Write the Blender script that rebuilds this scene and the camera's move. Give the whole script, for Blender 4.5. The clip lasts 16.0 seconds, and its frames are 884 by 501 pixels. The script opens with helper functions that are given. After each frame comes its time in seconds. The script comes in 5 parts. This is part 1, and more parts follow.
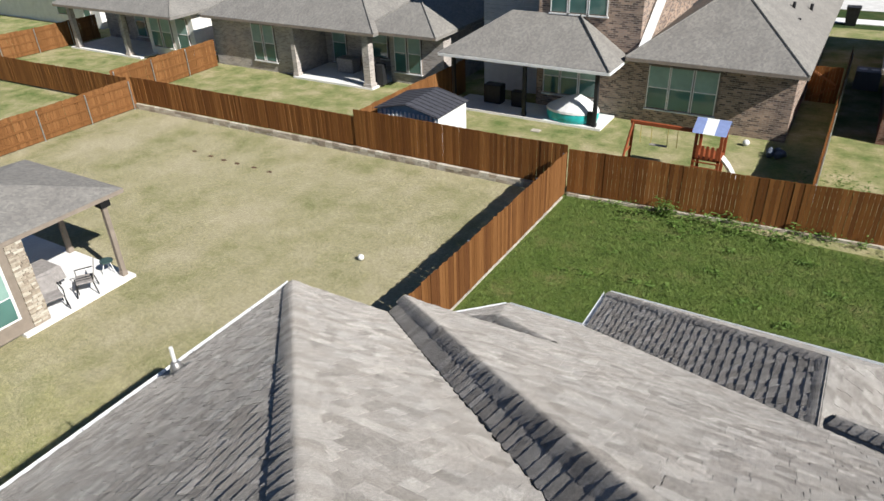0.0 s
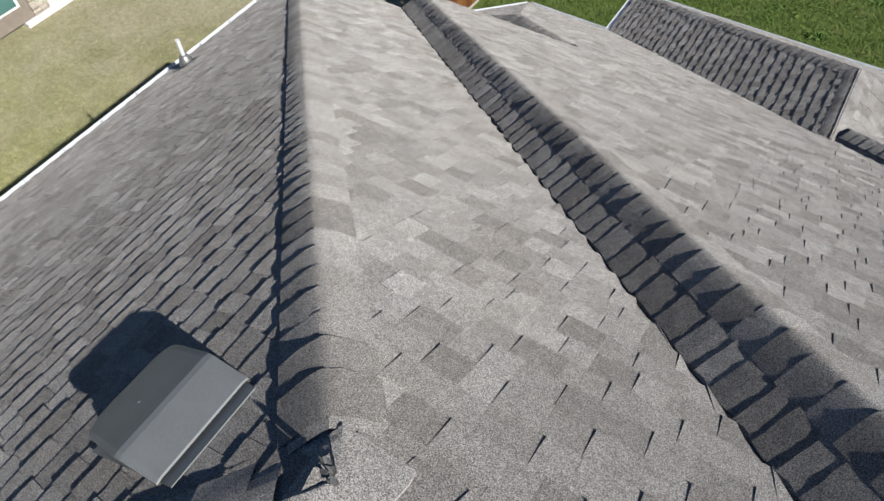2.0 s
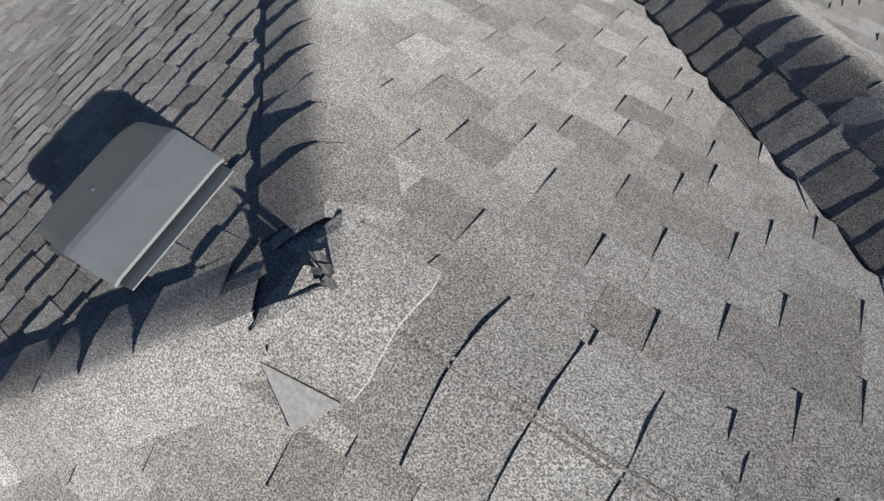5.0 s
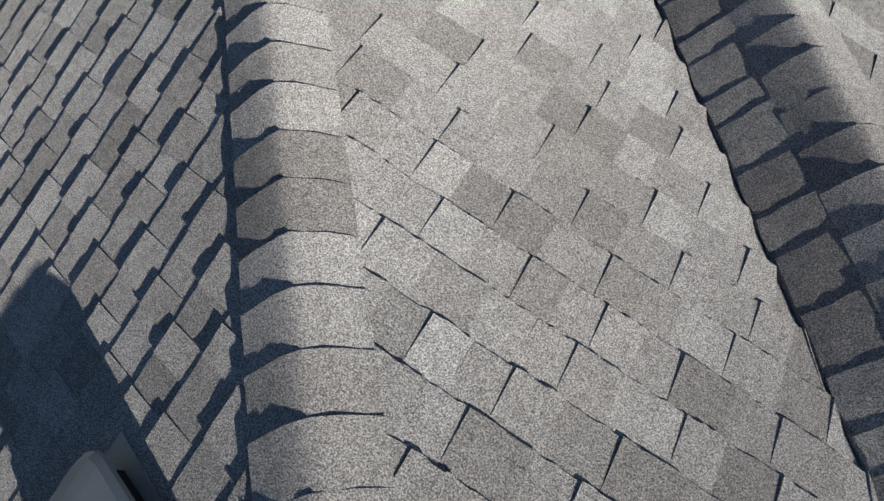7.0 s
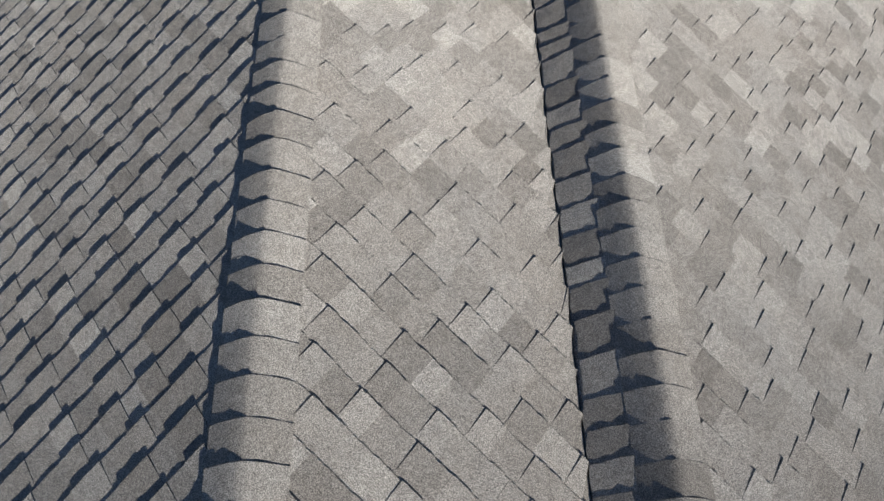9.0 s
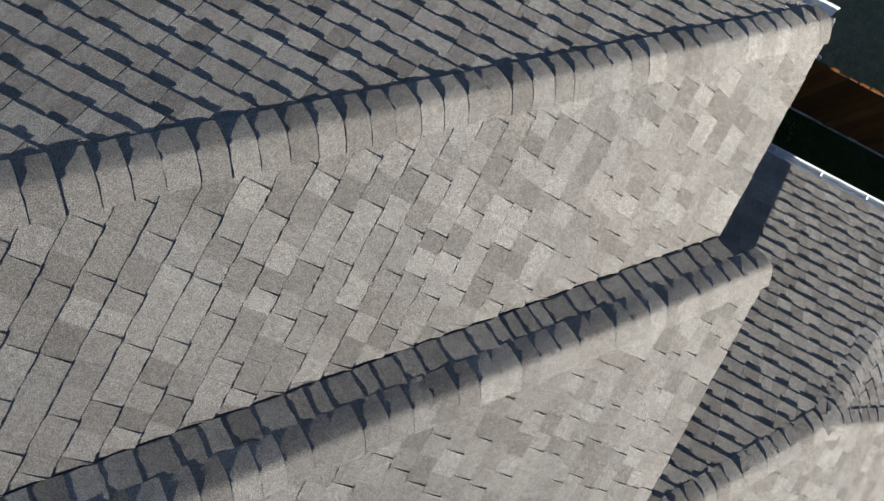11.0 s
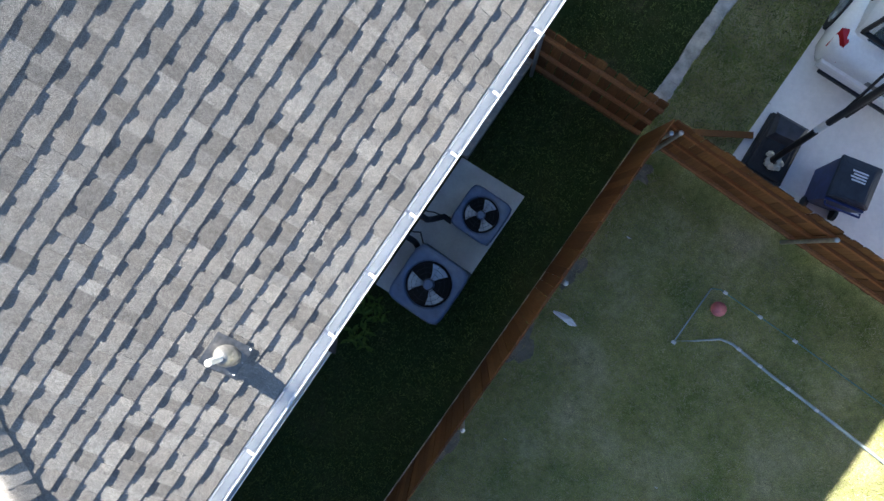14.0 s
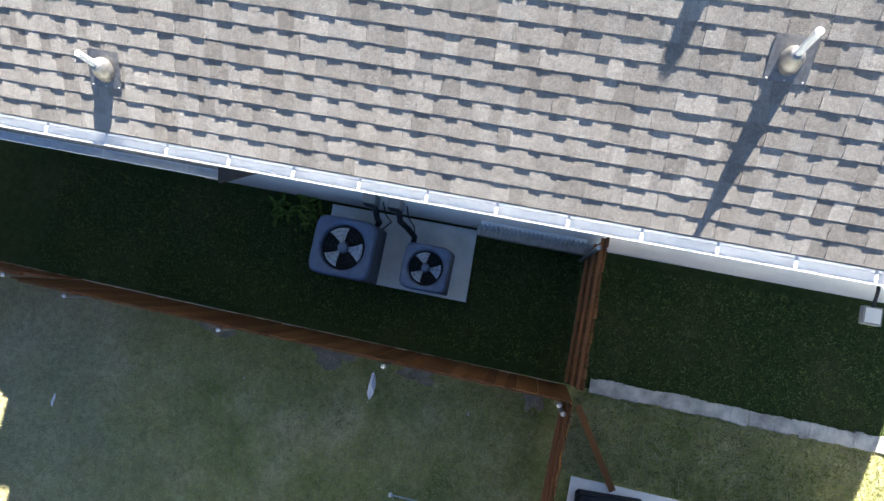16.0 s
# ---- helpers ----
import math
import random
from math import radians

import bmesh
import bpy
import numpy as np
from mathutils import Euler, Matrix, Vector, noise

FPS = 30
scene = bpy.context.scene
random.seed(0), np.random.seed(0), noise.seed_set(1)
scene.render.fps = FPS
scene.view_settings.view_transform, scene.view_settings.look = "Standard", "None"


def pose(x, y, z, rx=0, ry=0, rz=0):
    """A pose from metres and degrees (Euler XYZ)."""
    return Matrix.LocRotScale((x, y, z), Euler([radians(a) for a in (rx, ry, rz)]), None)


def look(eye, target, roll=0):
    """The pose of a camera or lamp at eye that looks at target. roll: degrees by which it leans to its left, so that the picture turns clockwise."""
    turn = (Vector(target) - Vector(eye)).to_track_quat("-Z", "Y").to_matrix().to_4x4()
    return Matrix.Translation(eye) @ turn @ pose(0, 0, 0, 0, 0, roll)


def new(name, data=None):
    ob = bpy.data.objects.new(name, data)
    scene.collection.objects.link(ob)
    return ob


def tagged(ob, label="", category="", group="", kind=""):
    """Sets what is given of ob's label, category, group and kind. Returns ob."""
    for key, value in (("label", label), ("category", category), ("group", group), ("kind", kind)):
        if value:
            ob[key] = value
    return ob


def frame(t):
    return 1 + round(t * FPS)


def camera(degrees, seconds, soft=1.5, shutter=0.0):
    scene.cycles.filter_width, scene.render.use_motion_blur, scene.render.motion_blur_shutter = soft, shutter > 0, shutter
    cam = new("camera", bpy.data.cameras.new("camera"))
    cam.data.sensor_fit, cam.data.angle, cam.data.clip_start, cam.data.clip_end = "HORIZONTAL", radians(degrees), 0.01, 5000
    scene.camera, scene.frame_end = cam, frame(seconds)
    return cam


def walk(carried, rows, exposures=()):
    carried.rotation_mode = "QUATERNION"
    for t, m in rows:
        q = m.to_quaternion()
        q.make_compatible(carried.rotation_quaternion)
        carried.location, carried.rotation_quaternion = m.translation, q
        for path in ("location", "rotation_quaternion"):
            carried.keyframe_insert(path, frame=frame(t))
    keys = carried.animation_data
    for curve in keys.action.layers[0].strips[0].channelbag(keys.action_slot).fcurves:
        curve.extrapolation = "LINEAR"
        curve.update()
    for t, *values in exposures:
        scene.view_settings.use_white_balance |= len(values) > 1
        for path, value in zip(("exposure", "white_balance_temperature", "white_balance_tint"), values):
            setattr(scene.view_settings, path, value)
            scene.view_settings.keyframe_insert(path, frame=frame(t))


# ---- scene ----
cam = camera(65.31, 16.0)
PATH = [
    (0, pose(6.432, -6.205, 10.892, 59.62, 1.78, 30.51)),
    (0.5, pose(6.455, -6.102, 10.862, 59.54, 1.79, 32.25)),
    (1, pose(6.424, -6.132, 10.829, 52.76, 1.69, 32.25)),
    (1.5, pose(6.432, -6.143, 10.839, 44.03, 1.75, 32.27)),
    (2, pose(6.425, -6.192, 10.828, 35.56, 1.32, 32.45)),
    (2.5, pose(6.424, -6.193, 10.827, 27.13, 1.49, 32.46)),
    (3, pose(6.424, -6.183, 10.803, 20.76, 1.88, 32.60)),
    (5.5, pose(6.221, -6.045, 10.328, 20.76, 2.21, 33.52)),
    (6, pose(6.055, -5.798, 10.340, 19.00, 2.21, 33.43)),
    (6.5, pose(5.818, -5.450, 10.334, 9.66, 1.98, 33.16)),
    (7, pose(5.510, -5.015, 10.324, 1.26, 1.34, 33.00)),
    (7.5, pose(5.148, -4.486, 10.347, 0.71, 1.50, 32.49)),
    (8, pose(4.788, -4.060, 10.347, 2.54, -0.13, 32.30)),
    (10.5, pose(3.059, -1.949, 10.313, 0.06, 0.79, 93.47)),
    (11, pose(2.638, -1.590, 10.310, -0.40, 1.38, 117.97)),
    (11.5, pose(2.235, -1.306, 10.331, 0.38, 1.72, 140.67)),
    (12, pose(1.697, -1.222, 10.357, 0.74, 2.13, 147.68)),
    (12.5, pose(1.055, -1.521, 10.321, -0.03, 2.32, 148.12)),
    (13, pose(0.385, -2.228, 10.328, -0.34, 2.39, 175.46)),
    (13.5, pose(-0.214, -2.970, 10.270, -0.17, 2.95, 187.58)),
    (14, pose(-0.733, -4.103, 10.378, 0.27, 4.50, 214.50)),
    (14.5, pose(-1.025, -5.235, 10.419, -0.11, 6.08, 220.94)),
    (15, pose(-0.987, -5.696, 10.436, 2.08, 6.70, 251.22)),
    (15.5, pose(-0.948, -5.913, 10.434, 4.61, 6.44, 279.03)),
    (16, pose(-0.961, -5.955, 10.441, 7.26, 6.51, 281.58)),
]

walk(cam, PATH, exposures=[
    (0.0, 0.57, 6350, 10), (0.5, 0.52, 6350, 10), (1.5, 0.43, 6200, 10), (3.0, 0.32, 6120, 10), (5.5, 0.42, 6120, 10), (7.0, 0.84, 6250, 9), (8.0, 0.9, 6380, 9),
    (10.5, 0.8, 6480, 8), (11.5, 1.05, 6480, 8), (12.0, 1.34, 6480, 8), (12.5, 1.43, 6480, 8), (13.0, 1.66, 6420, 8), (13.5, 2.12, 6350, 8), (14.5, 2.55, 6520, 9),
    (15.0, 2.6, 6740, 10), (16.0, 2.65, 6700, 10)])

# ---------------------------------------------------------------- world and sun
SUN = Vector((1.225, -0.275, 1.0)).normalized()
world = bpy.data.worlds.new("sky")
scene.world = world
world.use_nodes = True
wt = world.node_tree
sky = wt.nodes.new("ShaderNodeTexSky")
sky.sky_type = "NISHITA"
sky.sun_disc = False
sky.dust_density = 0.0
sky.ozone_density = 6.0
sky.sun_elevation = math.asin(SUN.z)
sky.sun_rotation = math.atan2(SUN.x, SUN.y)
wt.links.new(sky.outputs[0], wt.nodes["Background"].inputs[0])
wt.nodes["Background"].inputs[1].default_value = 0.04
sun_data = bpy.data.lights.new("sun", "SUN")
sun_data.energy = 5.0
sun_data.angle = radians(0.53)
sun_data.color = (1.0, 0.958, 0.885)
sun_ob = new("sun", sun_data)
sun_ob.matrix_world = look(SUN * 60, (0, 0, 0))

# ---------------------------------------------------------------- materials
def mat(name, build, rough=0.8, metal=0.0, spec=0.3):
    m = bpy.data.materials.new(name)
    m.use_nodes = True
    t = m.node_tree
    p = t.nodes["Principled BSDF"]
    p.inputs["Roughness"].default_value = rough
    p.inputs["Metallic"].default_value = metal
    p.inputs["Specular IOR Level"].default_value = spec
    build(t, p)
    return m


def nd(t, kind, **inputs):
    n = t.nodes.new(kind)
    for k, v in inputs.items():
        n.inputs[k.replace("_", " ")].default_value = v
    return n


def coords(t):
    return t.nodes.new("ShaderNodeNewGeometry").outputs["Position"]


def noise_tex(t, scale, detail=4.0, rough=0.6, vec=None):
    n = nd(t, "ShaderNodeTexNoise", Scale=scale, Detail=detail, Roughness=rough)
    t.links.new(vec or coords(t), n.inputs["Vector"])
    return n.outputs["Fac"]


def ramp(t, fac, stops):
    r = t.nodes.new("ShaderNodeValToRGB")
    e = r.color_ramp.elements
    while len(e) < len(stops):
        e.new(0.5)
    for el, (pos, col) in zip(e, stops):
        el.position = pos
        el.color = (*col, 1) if len(col) == 3 else col
    t.links.new(fac, r.inputs[0])
    return r.outputs[0]


def mix(t, a, b, fac, mode="MIX"):
    m = t.nodes.new("ShaderNodeMix")
    m.data_type, m.blend_type = "RGBA", mode
    for sock, v in ((m.inputs[6], a), (m.inputs[7], b), (m.inputs[0], fac)):
        if isinstance(v, (int, float)):
            sock.default_value = v
        elif isinstance(v, tuple):
            sock.default_value = (*v, 1)
        else:
            t.links.new(v, sock)
    return m.outputs[2]


def bump(t, p, fac, strength, dist):
    b = nd(t, "ShaderNodeBump", Strength=strength, Distance=dist)
    t.links.new(fac, b.inputs["Height"])
    t.links.new(b.outputs[0], p.inputs["Normal"])


def simple(name, col, rough=0.7, metal=0.0, var=0.12, scale=6.0, spec=0.3, grain=0.0):
    """A plain surface with soft stains and a fine grain."""
    def build(t, p):
        dark = tuple(c * (1 - var * 1.6) for c in col)
        lite = tuple(min(1, c * (1 + var)) for c in col)
        c = ramp(t, noise_tex(t, scale), [(0.3, dark), (0.7, lite)])
        c = mix(t, c, ramp(t, noise_tex(t, scale * 14, 2), [(0.3, (0.86, 0.86, 0.86)), (0.7, (1, 1, 1))]), 0.6, "MULTIPLY")
        t.links.new(c, p.inputs["Base Color"])
        if grain:
            bump(t, p, noise_tex(t, scale * 20, 3), 0.5, grain)
    return mat(name, build, rough, metal, spec)


def shingle_mat(name, source):
    def build(t, p):
        if source == "object":
            rnd = t.nodes.new("ShaderNodeObjectInfo").outputs["Random"]
        else:
            rnd = t.nodes.new("ShaderNodeNewGeometry").outputs["Random Per Island"]
        tone = ramp(t, rnd, [(0.0, (0.215, 0.202, 0.189)), (0.25, (0.258, 0.243, 0.228)), (0.55, (0.286, 0.271, 0.256)), (0.85, (0.32, 0.305, 0.289)), (1.0, (0.36, 0.345, 0.327))])
        warm = ramp(t, noise_tex(t, 2.3, 3), [(0.35, (0.985, 0.99, 0.99)), (0.65, (1.0, 0.985, 0.965))])
        c = mix(t, tone, warm, 1.0, "MULTIPLY")
        g = noise_tex(t, 280, 2, 0.8)
        gran = ramp(t, g, [(0.37, (0.2, 0.2, 0.21)), (0.5, (0.95, 0.95, 0.95)), (0.62, (2.2, 2.17, 2.13))])
        c = mix(t, c, gran, 0.85, "MULTIPLY")
        dirt = ramp(t, noise_tex(t, 26, 4), [(0.35, (0.8, 0.79, 0.78)), (0.6, (1, 1, 1))])
        c = mix(t, c, dirt, 0.7, "MULTIPLY")
        t.links.new(c, p.inputs["Base Color"])
        bump(t, p, g, 1.0, 0.003)
        p.inputs["Diffuse Roughness"].default_value = 1.0
    return mat(name, build, 0.93, 0, 0.15)


SHINGLE = shingle_mat("asphalt_shingle", "island")
SHINGLE_OB = shingle_mat("asphalt_shingle_single", "object")


def far_roof_build(t, p):
    tc = coords(t)
    c = ramp(t, noise_tex(t, 0.9, 4), [(0.3, (0.205, 0.195, 0.182)), (0.7, (0.25, 0.24, 0.222))])
    b = nd(t, "ShaderNodeTexVoronoi", Scale=12)
    b.distance = "CHEBYCHEV"
    t.links.new(tc, b.inputs["Vector"])
    tabs = ramp(t, b.outputs["Color"], [(0.1, (0.78, 0.78, 0.79)), (0.9, (1.2, 1.18, 1.15))])
    c = mix(t, c, tabs, 0.8, "MULTIPLY")
    c = mix(t, c, ramp(t, noise_tex(t, 60, 2), [(0.3, (0.75, 0.75, 0.75)), (0.7, (1.2, 1.2, 1.2))]), 0.6, "MULTIPLY")
    t.links.new(c, p.inputs["Base Color"])


FAR_ROOF = mat("far_shingle_roof", far_roof_build, 0.92, 0, 0.15)


def lawn(name, lush, mid, dry, dry_at, patch=0.35, speck=0.75, green=None):
    def build(t, p):
        big = noise_tex(t, patch, 5, 0.65)
        c = ramp(t, big, [(dry_at - 0.16, lush), (dry_at, mid), (dry_at + 0.16, dry)])
        if green:
            # a greener stretch that fades out raggedly into the dry lawn
            c2 = ramp(t, noise_tex(t, 0.9, 5, 0.65), [(0.36, green[0]), (0.52, green[1]), (0.68, green[2])])
            d = t.nodes.new("ShaderNodeVectorMath")
            d.operation = "DISTANCE"
            d.inputs[1].default_value = (-2.5, -6.0, 0)
            t.links.new(coords(t), d.inputs[0])
            wob = nd(t, "ShaderNodeMath")
            wob.operation = "MULTIPLY_ADD"
            t.links.new(noise_tex(t, 0.6, 5, 0.7), wob.inputs[0])
            wob.inputs[1].default_value = 9.0
            t.links.new(d.outputs["Value"], wob.inputs[2])
            far = nd(t, "ShaderNodeMath")
            far.operation = "DIVIDE"
            t.links.new(wob.outputs[0], far.inputs[0])
            far.inputs[1].default_value = 20.0
            c = mix(t, c, c2, ramp(t, far.outputs[0], [(0.42, (1, 1, 1)), (0.68, (0, 0, 0))]))
        clump = noise_tex(t, 9, 5, 0.75)
        c = mix(t, c, ramp(t, clump, [(0.3, (0.5, 0.52, 0.45)), (0.55, (1, 1, 1)), (0.75, (1.35, 1.3, 1.2))]), speck, "MULTIPLY")
        blades = noise_tex(t, 55, 4, 0.85)
        c = mix(t, c, ramp(t, blades, [(0.34, (0.3, 0.33, 0.25)), (0.54, (1, 1, 1)), (0.68, (1.9, 1.8, 1.55))]), speck, "MULTIPLY")
        t.links.new(c, p.inputs["Base Color"])
        bump(t, p, blades, 0.9, 0.03)
    return mat(name, build, 0.95, 0, 0.1)


LAWN_GREEN = lawn("green_lawn", (0.09, 0.14, 0.03), (0.128, 0.17, 0.044), (0.21, 0.2, 0.085), 0.54, 0.8, 0.8)
LAWN_DRY = lawn("dry_lawn", (0.22, 0.235, 0.1), (0.385, 0.355, 0.215), (0.47, 0.42, 0.29), 0.46, 0.4, 0.7, ((0.225, 0.265, 0.085), (0.38, 0.38, 0.15), (0.56, 0.51, 0.29)))
# side-yard lawn: the house's shade is darkened into its colours
LAWN_SIDE_SHADE = lawn("side_lawn_shade_in_colour", (0.045, 0.075, 0.025), (0.07, 0.09, 0.035), (0.15, 0.14, 0.08), 0.62, 0.8)
LAWN_FAR = lawn("far_lawn", (0.15, 0.2, 0.065), (0.3, 0.3, 0.14), (0.46, 0.4, 0.25), 0.5, 0.7, 0.5)


def wood(name, a, b, c3, source="object", axis_z=True):
    def build(t, p):
        src = t.nodes.new("ShaderNodeObjectInfo").outputs["Random"] if source == "object" else t.nodes.new("ShaderNodeNewGeometry").outputs["Random Per Island"]
        base = ramp(t, src, [(0.0, a), (0.5, b), (1.0, c3)])
        mp = t.nodes.new("ShaderNodeMapping")
        mp.inputs["Scale"].default_value = (22, 22, 0.7) if axis_z else (5, 5, 5)
        t.links.new(coords(t), mp.inputs[0])
        gr = noise_tex(t, 3.0, 5, 0.7, mp.outputs[0])
        cc = mix(t, base, ramp(t, gr, [(0.3, (0.5, 0.45, 0.4)), (0.6, (1, 1, 1)), (0.8, (1.3, 1.25, 1.2))]), 0.8, "MULTIPLY")
        t.links.new(cc, p.inputs["Base Color"])
        bump(t, p, gr, 0.4, 0.004)
    return mat(name, build, 0.75, 0, 0.25)


CEDAR = wood("stained_cedar", (0.12, 0.046, 0.014), (0.17, 0.071, 0.02), (0.23, 0.103, 0.034))
CEDAR_FAR = wood("stained_cedar_far", (0.145, 0.054, 0.0135), (0.195, 0.077, 0.018), (0.27, 0.115, 0.032), "island")
CEDAR_RAIL = wood("cedar_rail", (0.26, 0.1, 0.035), (0.3, 0.13, 0.05), (0.36, 0.17, 0.08))
PALE_CEDAR = wood("pale_cedar", (0.175, 0.076, 0.024), (0.215, 0.096, 0.032), (0.26, 0.12, 0.043), "island")


def brick_build(col1, col2, mortar):
    def build(t, p):
        g = t.nodes.new("ShaderNodeNewGeometry")
        sep = t.nodes.new("ShaderNodeSeparateXYZ")
        t.links.new(g.outputs["Position"], sep.inputs[0])
        add = t.nodes.new("ShaderNodeMath")
        t.links.new(sep.outputs[0], add.inputs[0])
        t.links.new(sep.outputs[1], add.inputs[1])
        comb = t.nodes.new("ShaderNodeCombineXYZ")
        t.links.new(add.outputs[0], comb.inputs[0])
        t.links.new(sep.outputs[2], comb.inputs[1])
        b = nd(t, "ShaderNodeTexBrick", Scale=1.0)
        b.inputs["Color1"].default_value = (*col1, 1)
        b.inputs["Color2"].default_value = (*col2, 1)
        b.inputs["Mortar"].default_value = (*mortar, 1)
        b.inputs["Mortar Size"].default_value = 0.009
        b.inputs["Brick Width"].default_value = 0.24
        b.inputs["Row Height"].default_value = 0.085
        b.inputs["Bias"].default_value = 0.0
        t.links.new(comb.outputs[0], b.inputs["Vector"])
        c = mix(t, b.outputs["Color"], ramp(t, noise_tex(t, 1.6, 4), [(0.3, (0.75, 0.75, 0.78)), (0.7, (1.2, 1.15, 1.1))]), 0.8, "MULTIPLY")
        t.links.new(c, p.inputs["Base Color"])
        bump(t, p, b.outputs["Fac"], -0.6, 0.01)
    return build


BRICK_TAN = mat("mixed_tan_brick", brick_build((0.44, 0.32, 0.245), (0.1, 0.075, 0.068), (0.4, 0.35, 0.3)), 0.9)
BRICK_GREY = mat("pale_grey_brick", brick_build((0.48, 0.44, 0.41), (0.3, 0.27, 0.25), (0.48, 0.46, 0.43)), 0.9)
CONCRETE = simple("concrete", (0.66, 0.65, 0.63), 0.85, 0, 0.1, 1.5, 0.3, 0.003)
PALE_CONC = simple("pale_concrete", (0.82, 0.81, 0.79), 0.85, 0, 0.05, 1.2, 0.3, 0.002)
PAD_CONC = simple("grey_pad_concrete", (0.7, 0.73, 0.71), 0.85, 0, 0.1, 2.5, 0.3, 0.003)
STONE = simple("limestone", (0.52, 0.47, 0.4), 0.9, 0, 0.3, 7, 0.2, 0.02)
SOIL = simple("bare_soil", (0.24, 0.215, 0.16), 0.95, 0, 0.25, 5, 0.1, 0.02)
WALL_PAINT = simple("cream_wall", (0.83, 0.81, 0.77), 0.85, 0, 0.06, 2)
WHITE = simple("white_paint", (0.78, 0.78, 0.77), 0.5, 0, 0.05, 3)
TRIM = simple("taupe_trim", (0.27, 0.225, 0.185), 0.7, 0, 0.1, 4)
GUTTER = simple("white_aluminium", (0.74, 0.76, 0.78), 0.32, 0.0, 0.06, 9, 0.5)
LEAD = simple("lead_flashing", (0.34, 0.33, 0.32), 0.45, 0.7, 0.2, 20)
STEEL = simple("galvanised_steel", (0.55, 0.56, 0.57), 0.4, 0.85, 0.12, 18)
VENT_GREY = simple("grey_painted_steel", (0.21, 0.217, 0.217), 0.5, 0.0, 0.05, 7, 0.4)
DARK = simple("dark_plastic", (0.022, 0.023, 0.026), 0.5, 0, 0.25, 8)
NAVY = simple("navy_plastic", (0.02, 0.04, 0.16), 0.45, 0, 0.2, 8, 0.4)
AC_BLUE = simple("blue_grey_paint", (0.1, 0.145, 0.235), 0.45, 0.1, 0.12, 9, 0.4)
BLADE = simple("brushed_blade", (0.36, 0.42, 0.5), 0.45, 0.3, 0.15, 20)
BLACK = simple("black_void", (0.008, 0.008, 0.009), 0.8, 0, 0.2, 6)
CAR_WHITE = simple("white_car_paint", (0.88, 0.88, 0.88), 0.18, 0, 0.02, 2, 0.6)
RED = simple("red_lens", (0.45, 0.015, 0.02), 0.2, 0, 0.1, 9, 0.6)
PINK = simple("pink_rubber", (0.62, 0.2, 0.2), 0.6, 0, 0.15, 12)
HOSE = simple("pale_hose", (0.42, 0.5, 0.5), 0.4, 0, 0.12, 10, 0.4)
TEAL = simple("teal_vinyl", (0.03, 0.42, 0.42), 0.4, 0, 0.1, 5, 0.4)
BLUE_METAL = simple("pale_blue_metal", (0.3, 0.42, 0.55), 0.5, 0.1, 0.1, 5)
DARK_METAL = simple("dark_sheet_metal", (0.1, 0.1, 0.115), 0.45, 0.3, 0.15, 5)
RED_WOOD = simple("red_stained_wood", (0.3, 0.075, 0.025), 0.7, 0, 0.2, 8)
CLOTH = simple("grey_fabric", (0.3, 0.28, 0.27), 0.9, 0, 0.15, 10)
CANOPY_BLUE = simple("blue_canopy", (0.22, 0.28, 0.5), 0.7, 0, 0.1, 6)
LEAF = simple("weed_leaf", (0.11, 0.19, 0.03), 0.7, 0, 0.35, 12)
BLADE_GREEN = simple("grass_blade", (0.14, 0.2, 0.05), 0.8, 0, 0.35, 5)
BLADE_DRY = simple("dry_grass_blade", (0.41, 0.375, 0.22), 0.85, 0, 0.3, 3)


def glass_build(t, p):
    c = ramp(t, noise_tex(t, 0.7, 2), [(0.3, (0.05, 0.12, 0.11)), (0.7, (0.09, 0.2, 0.18))])
    t.links.new(c, p.inputs["Base Color"])


GLASS = mat("window_glass", glass_build, 0.06, 0, 0.8)
BLIND = simple("green_tinted_blind", (0.26, 0.4, 0.36), 0.35, 0, 0.1, 3, 0.6)
CAR_GLASS = simple("dark_car_glass", (0.02, 0.025, 0.03), 0.05, 0, 0.1, 3, 0.8)

# ---------------------------------------------------------------- building helpers
def mesh_from(name, verts, faces, material, smooth=False):
    me = bpy.data.meshes.new(name)
    me.from_pydata([tuple(v) for v in verts], [], faces)
    me.materials.append(material)
    if smooth:
        for poly in me.polygons:
            poly.use_smooth = True
    me.update()
    return me


def thing(name, at, label, category, group="", kind=""):
    e = new(name)
    e.empty_display_size = 0.2
    e.location = at
    return tagged(e, label, category, group, kind)


def under(ob, parent):
    """Hangs ob, given in world places, under a thing or part that stands unturned."""
    ob.parent = parent
    ob.matrix_parent_inverse = Matrix() if parent.parent else Matrix.Translation(-parent.location)
    return ob


def part(name, bm, material, parent, label="", smooth=False):
    me = bpy.data.meshes.new(name)
    bm.to_mesh(me)
    bm.free()
    me.materials.append(material)
    if smooth:
        for poly in me.polygons:
            poly.use_smooth = True
    ob = new(name, me)
    if parent:
        under(ob, parent)
    return tagged(ob, label)


def box(x0, x1, y0, y1, z0, z1, bevel=0.0, bm=None):
    bm = bm or bmesh.new()
    r = bmesh.ops.create_cube(bm, size=1.0)
    for v in r["verts"]:
        v.co = ((x0 + x1) / 2 + v.co.x * (x1 - x0), (y0 + y1) / 2 + v.co.y * (y1 - y0), (z0 + z1) / 2 + v.co.z * (z1 - z0))
    if bevel:
        es = {e for v in r["verts"] for e in v.link_edges}
        bmesh.ops.bevel(bm, geom=list(es), offset=bevel, segments=2, affect="EDGES", profile=0.6)
    return bm


